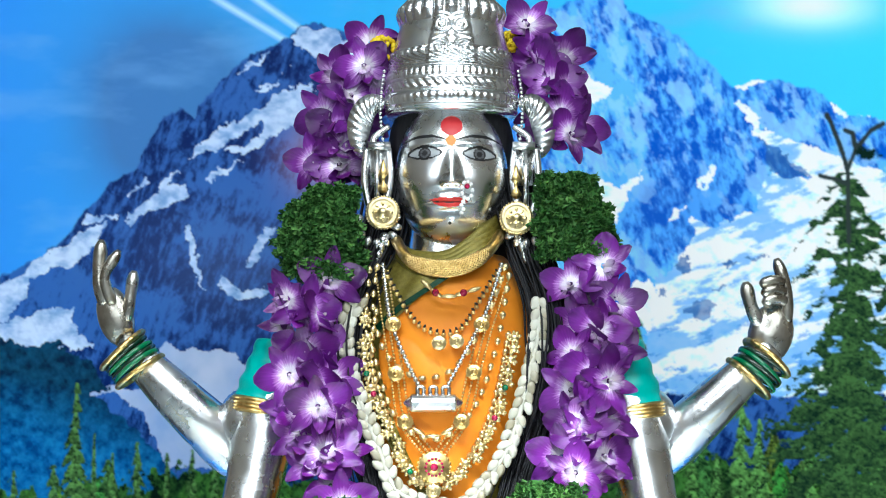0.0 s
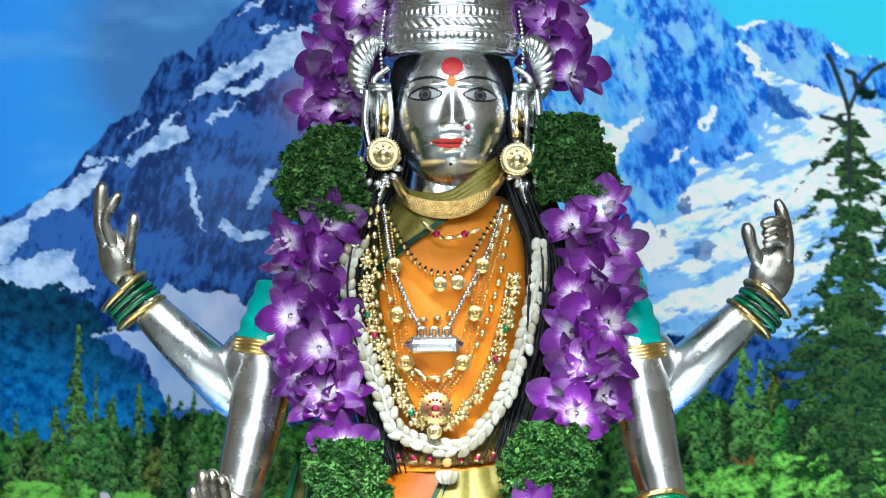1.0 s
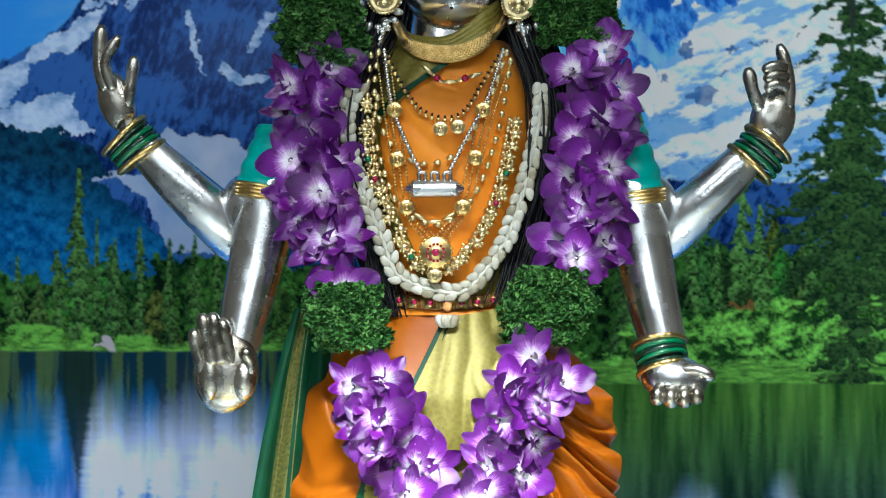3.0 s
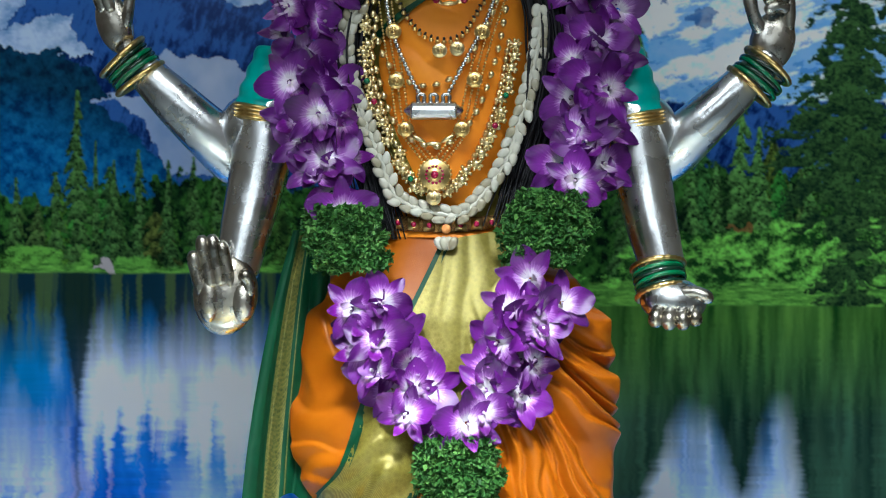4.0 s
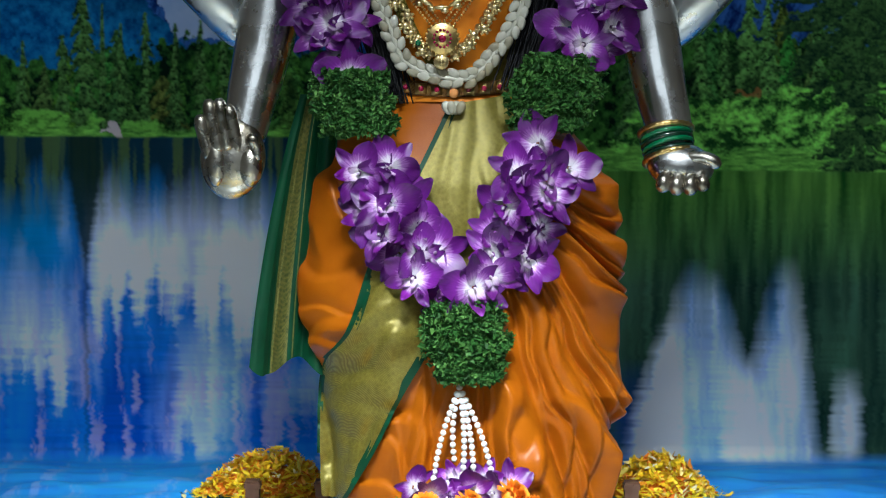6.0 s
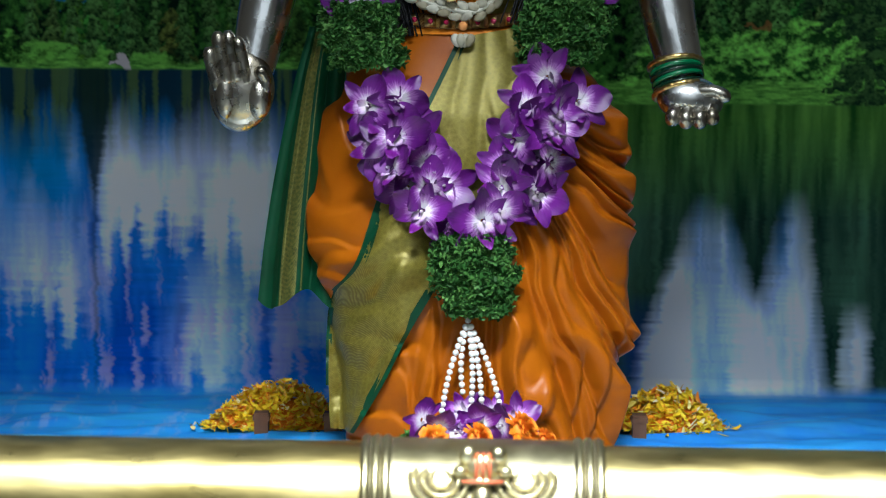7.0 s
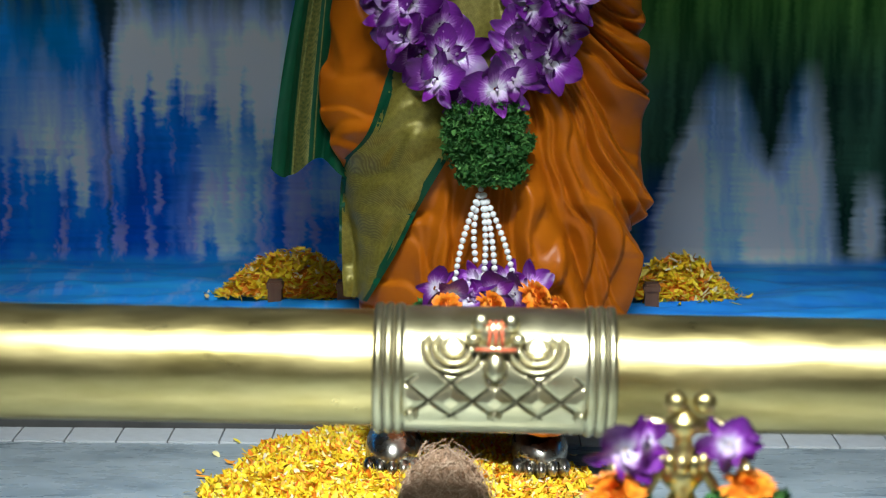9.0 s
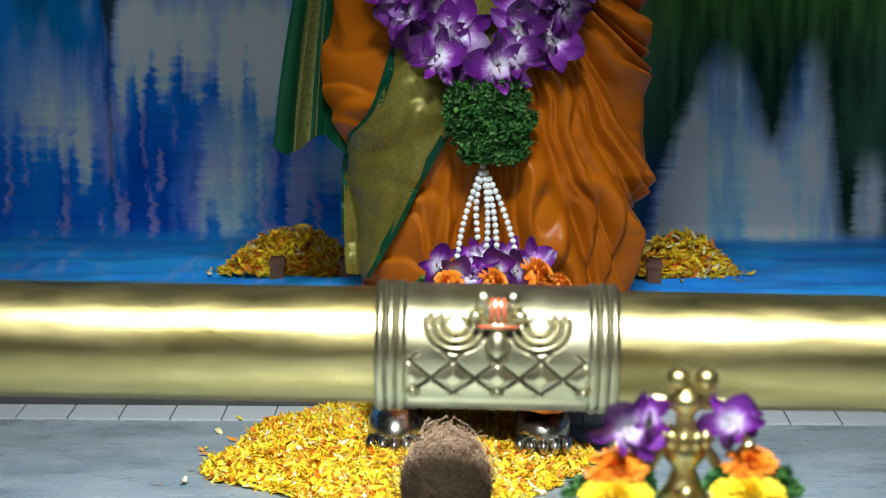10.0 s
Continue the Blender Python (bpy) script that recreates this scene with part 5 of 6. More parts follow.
def marigold_mesh(name, r, mat, seed):
    g = np.random.RandomState(seed)
    s = Shape()
    s.ball((0, 0, 0), (r * 0.7, r * 0.7, r * 0.5), 14, 8)
    for k in range(150):
        a, e = g.uniform(0, 6.28), g.uniform(-0.2, 1.5)
        d = np.array([math.cos(a) * math.cos(e), math.sin(a) * math.cos(e), math.sin(e) * 0.75])
        u = np.linspace(0, 1, 4)[:, None]
        wdt = np.array([0.3, 0.9, 1.0, 0.5])[:, None] * r * 0.13
        tang = np.cross(d, (0, 0, 1.0) if abs(d[2]) < 0.9 else (1.0, 0, 0))
        tang /= np.linalg.norm(tang)
        mid = d * r * (0.55 + 0.5 * u) + np.array([0, 0, 0.06 * r]) * np.sin(u * 3)
        pts = np.stack([mid - tang * wdt, mid + d * r * 0.05, mid + tang * wdt], 1)
        s.grid(pts)
    return s.mesh(name, mat)


MG_ORANGE, MG_YELLOW = marigold_mesh("marigold", 0.024, MARIGOLD_ORANGE, 1), marigold_mesh("marigold", 0.024, MARIGOLD_YELLOW, 2)
for q, sc in (((0.064, -0.140, 0.217), 0.8), ((0.020, -0.150, 0.210), 0.7), ((-0.025, -0.150, 0.208), 0.7), ((0.089, -0.120, 0.202), 0.6)):
    part("marigold", MG_ORANGE, garland, "orange marigold head", Matrix.Translation(q) @ Euler((0.9, 0, g.uniform(0, 6))).to_matrix().to_4x4() @ Matrix.Scale(sc, 4))
s = Shape()
curly_leaves(s, np.array([(-0.051, -0.100, 0.202), (0.020, -0.100, 0.197), (0.093, -0.090, 0.198)]), (0.008, 0.012, 0.008), 260, 77, 0.8)
tagged(part("leaf_band", s.mesh("leaf_band", LEAF, False), garland, "sprigs of curly green leaves"), kind="stuff")


# ---- jewellery ----
def on_body(points, n, lift):
    xz = spline(points, n)
    y = front(xz[:, 0], xz[:, 1]) - lift
    k = np.ones(9) / 9
    y = np.minimum(np.convolve(np.pad(y, 4, "edge"), k, "valid"), -0.042 - lift * 0.5)
    return np.stack([xz[:, 0], y, xz[:, 1]], -1)


def strung(owner, name, data, line, gap, tilt=0.0, jitter=0.0, seed=0):
    """Beads along a line, each turned along it."""
    g = np.random.RandomState(seed)
    n = max(2, int(length_of(line) / gap))
    idx = np.linspace(0, len(line) - 1.001, n)
    for k in idx:
        i = int(k)
        q = line[i] + (line[i + 1] - line[i]) * (k - i)
        t = line[min(i + 1, len(line) - 1)] - line[max(i - 1, 0)]
        ang = math.atan2(t[0], t[2])
        m = Matrix.Translation(Vector(q + g.normal(0, 1, 3) * (jitter, jitter * 0.4, jitter))) @ Matrix.Rotation(ang + tilt + g.normal(0, 0.15 if jitter else 0), 4, "Y")
        part(name, data, owner, "", m)


def jewel(name, label, category="necklace"):
    return tagged(new(name), label, category)


def chain(line, r, mat, gap=None):
    """A fine chain as touching links, joined."""
    s = Shape()
    n = int(length_of(line) / (gap or r * 1.9))
    idx = np.linspace(0, len(line) - 1.001, n)
    for k in idx:
        i = int(k)
        s.ball(line[i] + (line[i + 1] - line[i]) * (k - i), (r, r, r * 1.15), 6, 5)
    return s.mesh("chain", mat)


def cowrie():
    s = Shape()
    th = np.linspace(0.03, np.pi - 0.03, 9)
    a = np.linspace(0, 2 * np.pi, 12, endpoint=False)
    T, A = np.meshgrid(th, a, indexing="ij")
    slit = 0.25 * np.exp(-((A - 1.5 * np.pi) / 0.25) ** 2) * np.sin(T)
    r = 1 - slit
    egg = 1 + 0.22 * np.cos(T)
    s.grid(np.stack([0.0049 * np.sin(T) * np.cos(A) * r * egg, 0.0043 * np.sin(T) * np.sin(A) * r * egg, 0.0074 * np.cos(T)], -1), True, 0, True)
    return s.mesh("shell", SHELL)


COWRIE = cowrie()
HEART = Shape().lathe((0, 0, 0), [(0.0004, -0.0048), (0.0022, -0.003), (0.0034, 0.0), (0.0030, 0.0022), (0.0008, 0.0042)], 10).mesh("bead", PALE_GOLD)
LONG = Shape().lathe((0, 0, 0), [(0.0004, -0.0085), (0.0018, -0.006), (0.0028, 0.0), (0.0018, 0.006), (0.0004, 0.0085)], 10).mesh("bead", PALE_GOLD)
ROUND = Shape().ball((0, 0, 0), 0.0026, 8, 6).mesh("bead", GOLD)
DARKB = Shape().ball((0, 0, 0), (0.0024, 0.0024, 0.0014), 8, 6).mesh("bead", BLACK_PAINT)


def cluster_mesh(seed):
    """A small gold charm: a bud with leaves and grains."""
    g = np.random.RandomState(seed)
    s = Shape().ball((0, 0, 0), (0.005, 0.0035, 0.005), 8, 6)
    for k in range(7):
        a = k / 7 * 6.28 + g.rand()
        s.ball((0.0052 * math.cos(a), -0.001 - 0.002 * g.rand(), 0.0052 * math.sin(a)), (0.0026, 0.0018, 0.0018), 6, 5, 0, Matrix.Rotation(-a, 4, "Y"))
    return s.mesh("charm", PALE_GOLD)


CHARMS = [cluster_mesh(k) for k in range(3)]


def medallion(r, stone, mat=GOLD):
    s = Shape()
    s.lathe((0, 0, 0), [(r * 0.05, 0.004), (r * 0.3, 0.0035), (r * 0.4, 0.002), (r * 0.62, 0.0032), (r * 0.7, 0.0018), (r * 0.9, 0.0024), (r, 0.0008), (r, -0.0008)], 30, 0, "y")
    for k in range(22):
        a = k / 22 * 6.283
        s.ball((r * 0.98 * math.cos(a), -0.001, r * 0.98 * math.sin(a)), r * 0.1, 6, 5)
    for k in range(14):
        a = k / 14 * 6.283
        s.ball((r * 0.52 * math.cos(a), -0.003, r * 0.52 * math.sin(a)), r * 0.09, 6, 5, 2 if stone else 0)
    s.ball((0, -0.0035, 0), (r * 0.24, 0.003, r * 0.24), 10, 7, 1 if stone else 0)
    return s.mesh("medallion", [mat, RUBY, RUBY])


MED_S, MED_L, MED_M = medallion(0.0080, False), medallion(0.0170, True), medallion(0.0075, False, PALE_GOLD)

# cowrie garland, two plaited rows
shells = jewel("shell_garland", "long double row of cream cowrie shells round the neck")
SH = [(-0.089, 0.854), (-0.101, 0.826), (-0.099, 0.790), (-0.084, 0.743), (-0.065, 0.696), (-0.048, 0.657), (-0.010, 0.641), (0.025, 0.643), (0.062, 0.690), (0.078, 0.731), (0.090, 0.778), (0.099, 0.820), (0.099, 0.851)]
line = on_body(SH, 160, 0.016)
nrm = np.gradient(line, axis=0)
nrm = np.stack([nrm[:, 2], 0 * nrm[:, 0], -nrm[:, 0]], -1)
nrm /= np.linalg.norm(nrm, axis=1)[:, None]
for o, tl, sd in ((-0.0051, 0.4, 1), (0.0051, -0.4, 2)):
    strung(shells, "shell", COWRIE, line + nrm * o, 0.0112, tl, 0.0008, sd)
part("cord", Shape().tube(line, 0.003, 6).mesh("cord", SHELL), shells)

# woven gold collar
collar = jewel("gold_collar", "thick woven gold rope collar round the neck")
CL = spline([(-0.050, -0.020, 0.921), (-0.036, -0.070, 0.895), (-0.011, -0.088, 0.884), (0.018, -0.088, 0.885), (0.045, -0.070, 0.901), (0.061, -0.020, 0.927)], 120)
s = Shape()
a = np.linspace(0, 2 * np.pi, 14, endpoint=False)
for k in range(118):
    t = CL[k + 1] - CL[k]
    t /= np.linalg.norm(t)
    sd = np.cross(t, (0, 1, 0))
    up = np.cross(sd, t)
    for j in range(12):
        q = (j + 0.5 * (k % 2)) / 12 * 6.283
        w = 0.0074 * (0.8 + 0.2 * math.sin(k / 117 * math.pi))
        s.ball(CL[k] + (sd * math.cos(q) + up * math.sin(q)) * w, 0.0021, 5, 4)
part("rope", s.mesh("rope", GOLD), collar)
part("core", Shape().tube(CL, 0.0060, 12).mesh("core", GOLD), collar)

# short bead string with rubies
n1 = jewel("short_necklace", "short string of gold and ruby beads at the throat")
line = on_body([(-0.017, 0.870), (-0.005, 0.860), (0.009, 0.858), (0.032, 0.865)], 40, 0.012)
strung(n1, "bead", LONG, line, 0.010, 0.0)
part("ruby", Shape().ball(line[9] - (0, 0.003, 0), 0.004, 8, 6).mesh("ruby", RUBY), n1, "pink ruby")
part("ruby", Shape().ball(line[31] - (0, 0.003, 0), 0.004, 8, 6).mesh("ruby", RUBY), n1, "pink ruby")
# black bead wedding necklace with two round cups
n2 = jewel("bead_necklace", "black and gold bead necklace with two gold cups")
line = on_body([(-0.061, 0.885), (-0.041, 0.848), (-0.023, 0.825), (0.001, 0.817), (0.021, 0.825), (0.039, 0.854), (0.060, 0.888)], 90, 0.010)
strung(n2, "bead", ROUND, line, 0.0068)
strung(n2, "bead", DARKB, line + (0, 0, 0.0034), 0.0068)
for q in ((-0.004, 0.808), (0.014, 0.810)):
    part("cup", MED_M, n2, "round gold cup", Matrix.Translation((q[0], float(front(*q)) - 0.014, q[1])))
# silver chain with a capsule
n3 = jewel("amulet_necklace", "silver chain with a long silver capsule amulet")
line = on_body([(-0.063, 0.891), (-0.055, 0.836), (-0.040, 0.795), (-0.026, 0.766)], 60, 0.012)
part("chain", chain(line, 0.0027, SILVER), n3)
line = on_body([(0.061, 0.891), (0.045, 0.842), (0.024, 0.801), (0.006, 0.766)], 60, 0.012)
part("chain", chain(line, 0.0027, SILVER), n3)
ax, az = (-0.010, 0.746)
ay = float(front(ax, az)) - 0.016
caps = Shape()
prof = [(0.0005, -0.031), (0.002, -0.030), (0.0075, -0.024), (0.0085, -0.0235), (0.0095, -0.022), (0.0095, 0.022), (0.0085, 0.0235), (0.0075, 0.024), (0.002, 0.030), (0.0005, 0.031)]
caps.lathe((0, 0, 0), prof, 14, 0, "x")
part("capsule", caps.mesh("capsule", SILVER, False), n3, "faceted silver capsule", Matrix.Translation((ax, ay, az)))
for dx in (-0.013, 0.0, 0.013):
    part("loop", Shape().tube(spline([(dx - 0.003, 0, 0.009), (dx - 0.003, 0, 0.016), (dx + 0.003, 0, 0.016), (dx + 0.003, 0, 0.009)], 14), 0.0022, 7).mesh("loop", SILVER), n3, "", Matrix.Translation((ax, ay, az)))
# long heart bead strings
n4 = jewel("gold_bead_necklace", "two long strings of gold heart beads")
for pts in ([(-0.069, 0.889), (-0.073, 0.846), (-0.061, 0.801), (-0.035, 0.776), (-0.008, 0.773), (0.018, 0.789), (0.045, 0.836), (0.065, 0.889)], [(-0.077, 0.886), (-0.080, 0.837), (-0.068, 0.783), (-0.049, 0.731), (-0.023, 0.712), (0.003, 0.712), (0.033, 0.743), (0.056, 0.808), (0.069, 0.880)]):
    strung(n4, "bead", HEART, on_body(pts, 120, 0.009), 0.0135)
# layered gold necklace with medallions
n5 = jewel("medallion_necklace", "layered gold chains joined by round medallions and a ruby pendant")
for pts in ([(-0.064, 0.885), (-0.055, 0.819), (-0.048, 0.778), (-0.039, 0.728), (-0.009, 0.687)], [(0.063, 0.879), (0.043, 0.819), (0.032, 0.778), (0.019, 0.728), (-0.009, 0.687)]):
    line = on_body(pts, 100, 0.008)
    for o in (-0.0065, 0.0, 0.0065):
        part("chain", chain(line + (o, 0, 0), 0.0014, GOLD, 0.0036), n5)
line = on_body([(-0.039, 0.725), (-0.011, 0.712), (0.019, 0.725)], 40, 0.009)
strung(n5, "bead", LONG, line, 0.012)
for q in ((-0.049, 0.777), (0.032, 0.778), (-0.039, 0.727), (0.019, 0.727), (-0.052, 0.829), (0.040, 0.828)):
    part("medallion", MED_S, n5, "round gold medallion", Matrix.Translation((q[0], float(front(*q)) - 0.014, q[1])))
q = (-0.009, 0.680)
part("pendant", MED_L, n5, "large gold pendant with a ruby", Matrix.Translation((q[0], float(front(*q)) - 0.02, q[1])))
q = (-0.010, 0.656)
part("drop", MED_M, n5, "gold flower drop", Matrix.Translation((q[0], float(front(*q)) - 0.022, q[1])))
# wide necklace of gold charms
n6 = jewel("charm_necklace", "long necklace of clustered gold charms with small gems")
line = on_body([(-0.079, 0.838), (-0.082, 0.790), (-0.067, 0.743), (-0.049, 0.702), (-0.030, 0.671), (-0.009, 0.661), (0.017, 0.673), (0.041, 0.705), (0.062, 0.754), (0.077, 0.814)], 140, 0.012)
n = int(length_of(line) / 0.0105)
for k in range(n):
    q = line[int(k / (n - 1) * 139)]
    part("charm", CHARMS[k % 3], n6, "", Matrix.Translation(Vector(q + g.normal(0, 1, 3) * (0.0015, 0.001, 0.0015))) @ Matrix.Rotation(g.uniform(0, 6), 4, "Y"))
strung(n6, "bead", HEART, line + (0, 0.003, 0) + (np.linspace(1, -1, 140)[:, None] * (0.009, 0, 0)) + (0, 0, 0.004), 0.0085)
for k, m in ((30, RUBY), (62, EMERALD), (108, RUBY), (22, EMERALD), (120, EMERALD)):
    part("gem", Shape().ball(line[k] - (0, 0.006, 0), 0.0034, 8, 6).mesh("gem", m), n6, "small coloured gem")

# ear discs, small ear drops and the nose ring
for side in (-1, 1):
    e = tagged(new("earring"), "round embossed gold ear disc hanging from the statue's ear", "earring", "pair of earrings")
    e.location = (HX + side * 0.0705 - 0.002, -0.036, HZ - 0.051 - 0.003 * (side + 1))
    d = Shape().lathe((0, 0, 0), [(0.001, 0.006), (0.004, 0.005), (0.006, 0.002), (0.009, 0.0028), (0.011, 0.0012), (0.0135, 0.002), (0.0165, 0.0022), (0.0175, 0.0), (0.0175, -0.002)], 40, 0, "y")
    for k in range(34):
        a = k / 34 * 6.283
        d.ball((0.0172 * math.cos(a), 0, 0.0172 * math.sin(a)), 0.0015, 6, 5)
    for k in range(8):
        a = k / 8 * 6.283
        d.ball((0.0088 * math.cos(a), -0.0025, 0.0088 * math.sin(a)), (0.0024, 0.0012, 0.0015), 6, 5, 0, Matrix.Rotation(-a, 4, "Y"))
    part("disc", d.mesh("disc", PALE_GOLD), e)
    drop = Shape().lathe((0, 0.01, 0.03), [(0.0005, 0.028), (0.002, 0.024), (0.004, 0.016), (0.0055, 0.012), (0.003, 0.010), (0.0015, 0.004), (0.0045, 0.0), (0.006, -0.004), (0.002, -0.008)], 16)
    part("drop", drop.mesh("drop", GOLD), e, "small gold bell drop")
nose = tagged(new("nose_ring"), "gold and pearl nose ring with red stones", "nose ring")
nx, nz = (0.025, 0.966)
SEED = Shape().ball((0, 0, 0), 0.0024, 8, 6).mesh("pearl", PEARL)
for k in range(9):
    a = k / 9 * 6.283
    part("pearl", SEED, nose, "", Matrix.Translation((nx + 0.0055 * math.cos(a), -0.078, nz + 0.009 * math.sin(a))))
for k in range(4):
    part("pearl", SEED, nose, "", Matrix.Translation((nx - 0.004 - 0.002 * (k % 2), -0.078, nz - 0.012 - 0.004 * k)))
part("ruby", Shape().ball((nx, -0.079, nz + 0.004), 0.003, 8, 6).mesh("ruby", RUBY), nose, "red stone")

# belt with tassel
belt = jewel("belt", "narrow gold belt set with red stones at the waist", "belt")
xs = np.linspace(-0.066, 0.072, 60)
bz = 0.6275 + 0.006 * (xs / 0.07) ** 2
by = front(xs, bz) - 0.006
pts = np.stack([np.stack([xs, by - q[0], bz + q[1]], -1) for q in ((0.0, -0.0075), (0.003, -0.0075), (0.0035, 0.0), (0.003, 0.0075), (0.0, 0.0075))])
part("band", Shape().grid(pts).mesh("band", brocade("belt_weave", (0.10, 0.02, 0.015), (0.42, 0.25, 0.07), 0.7)), belt)
for k in range(8, 58, 7):
    part("plate", Shape().box((-0.006, -0.002, -0.006), (0.006, 0.002, 0.006)).ball((0, -0.002, 0), 0.003, 8, 6, 1).mesh("plate", [GOLD, RUBY]), belt, "gold plate with a red stone", Matrix.Translation((xs[k], by[k] - 0.004, bz[k])))
tx, tz = (0.003, 0.613)
ty = float(front(tx, tz)) - 0.02
part("bead", Shape().ball((tx, ty, tz + 0.011), 0.005, 10, 8).mesh("bead", ORANGE_PASTE), belt, "orange bead")
for k in range(4):
    part("shell", COWRIE, belt, "", Matrix.Translation((tx - 0.007 + 0.0047 * k, ty - 0.002 * (k % 2), tz - 0.004)) @ Matrix.Rotation(0.25 * (k - 1.5), 4, "Y"))


# ---- bangles ----
def bangle_set(centre, along, r, label):
    ob = tagged(new("bangle_set"), label, "bangles", "bangles on the wrists")
    d = Vector(along).normalized()
    q = Vector((0, 0, 1)).rotation_difference(d).to_matrix().to_4x4()
    spec = ((-0.015, GOLD, 0.0030, 1.06), (-0.0085, EMERALD, 0.0028, 1.0), (-0.003, DARK_GLASS, 0.0028, 1.0), (0.0025, EMERALD, 0.0028, 1.0), (0.0085, DARK_GLASS, 0.0026, 0.98), (0.0145, GOLD, 0.0032, 1.06))
    for h, mat, thick, k in spec:
        a = np.linspace(0, 2 * np.pi, 72, endpoint=False)
        ring = r * k + (0.0007 * np.sin(a * 24) if mat is GOLD else 0)
        ta = np.linspace(0, 2 * np.pi, 8, endpoint=False)
        rad = np.asarray(ring)[..., None] * np.ones((72, 1)) if np.ndim(ring) else np.full((72, 1), ring)
        R2 = rad + thick * np.cos(ta)[None]
        pts = np.stack([R2 * np.cos(a)[:, None], R2 * np.sin(a)[:, None], h + thick * np.sin(ta)[None] + 0 * R2], -1)
        pts = np.concatenate([pts, pts[:1]])
        m = Matrix.Translation(centre) @ q @ Euler((g.normal(0, 0.05), g.normal(0, 0.05), 0)).to_matrix().to_4x4()
        part("bangle", Shape().grid(pts, True).mesh("bangle", mat), ob, "gold bangle" if mat is GOLD else "green glass bangle", m)


bangle_set((-0.329, -0.012, 0.794), (-0.62, 0, 0.72), 0.0265, "gold and green glass bangles on a raised wrist")
bangle_set((0.333, -0.012, 0.785), (0.60, 0, 0.75), 0.0265, "gold and green glass bangles on a raised wrist")
bangle_set((0.226, -0.045, 0.571), (0.18, -0.35, -0.9), 0.0255, "gold and green glass bangles on the lowered wrist")


# ---- brass rail in front of the statue ----
RA, RB = Vector((-0.407, -0.500, 0.227)), Vector((0.355, -0.500, 0.218))
slope = (RB.z - RA.z) / (RB.x - RA.x)
rail = tagged(new("rail"), "thick polished brass rail with an embossed middle sleeve", "rail")
rail.matrix_basis = pose(0, -0.5, RA.z - slope * RA.x, 0, -math.degrees(math.atan(slope)), 0)
xs = np.concatenate([np.linspace(-2.6, -0.75, 8)[:-1], np.linspace(-0.75, 0.75, 260), np.linspace(0.75, 2.6, 8)[1:]])
aa = np.linspace(0, 2 * np.pi, 96, endpoint=False)
Xr, Ar = np.meshgrid(xs, aa, indexing="ij")
Rr = 0.0500 + 0.0009 * (noise2(Xr * 9 + 40, np.cos(Ar) * 3 + 7, 3, 3) + noise2(Xr * 9 + 40, np.sin(Ar) * 3 + 7, 4, 3) - 1)
part("pipe", Shape().grid(np.stack([Xr, Rr * np.cos(Ar), Rr * np.sin(Ar)], -1), True, 0, True).mesh("pipe", BRASS), rail)
SX0, SX1 = (-0.082, 0.221)[0], (0.124, 0.222)[0]
xs = np.linspace(SX0, SX1, 300)
aa = np.linspace(0, 2 * np.pi, 300, endpoint=False)
Xr, Ar = np.meshgrid(xs, aa, indexing="ij")
mid = (SX0 + SX1) / 2


def sleeve_relief(ux, v, e):
    """Embossing on the sleeve: end beads, two scrolls, a hanging leaf, a row of raised lozenges and three studs; v runs down the front."""
    rel = 0.0024 * np.abs(np.sin(e / 0.026 * np.pi * 3)) * (e < 0.026)
    inner = e > 0.028
    for cx in (-0.035, 0.035):
        d = np.hypot(ux - cx, (v + 0.030) * 1.1)
        rel = rel + 0.0030 * np.sin(np.clip((d - 0.006) / 0.0074, 0, 3) * 2 * np.pi) * np.clip((v + 0.040) / 0.012, 0, 1) * (d < 0.0282)
    drop = np.hypot(ux / 0.0085, (v + 0.014) / 0.015)
    rel = rel + 0.0045 * np.clip(1 - drop ** 2, 0, 1) - 0.0025 * np.exp(-((drop - 1.12) / 0.10) ** 2)
    p, q = ux / 0.0370 + (v - 0.0165) / 0.031, ux / 0.0370 - (v - 0.0165) / 0.031
    row = np.round(p) == np.round(q)
    p, q = np.abs(p - np.round(p)), np.abs(q - np.round(q))
    band = inner & (v > -0.006) & (v < 0.036)
    lozenge = np.clip(1 - 2.1 * np.maximum(p, q), 0, 1)
    rel = rel + band * (0.0036 * np.minimum(lozenge * 1.6, 1) * row - 0.0024 * (np.maximum(p, q) > 0.44))
    for cx in (-0.070, 0.0, 0.072):
        d = np.hypot(ux - cx, v - 0.030)
        rel = rel + 0.007 * np.sqrt(np.clip(1 - (d / 0.0062) ** 2, 0, 1))
    rel = rel + 0.002 * np.exp(-((v - 0.043) / 0.002) ** 2) * inner
    return rel


Rr = 0.0540 + sleeve_relief(Xr - mid, (Ar - np.pi) * 0.053, np.minimum(Xr - SX0, SX1 - Xr))


def sleeve_mats(c):
    """Dark patina in the cut grooves."""
    v = np.arctan2(-c[:, 2], -c[:, 1]) * 0.053
    end = np.minimum(c[:, 0] - SX0, SX1 - c[:, 0])
    lines = (end < 0.026) & (np.abs(np.sin(end / 0.026 * np.pi * 3)) < 0.3)
    return lines | (sleeve_relief(c[:, 0] - mid, v, end) < -0.0009)


PATINA = mottled("dark_patina", [(0.3, (0.10, 0.085, 0.05)), (0.7, (0.22, 0.19, 0.12))], 40, 0.5, 0.8)
sleeve = part("sleeve", Shape().grid(np.stack([Xr, Rr * np.cos(Ar), Rr * np.sin(Ar)], -1), True, sleeve_mats, True).mesh("sleeve", [NICKEL, PATINA]), rail, "embossed pale brass sleeve with scales and scrolls")
s = Shape()
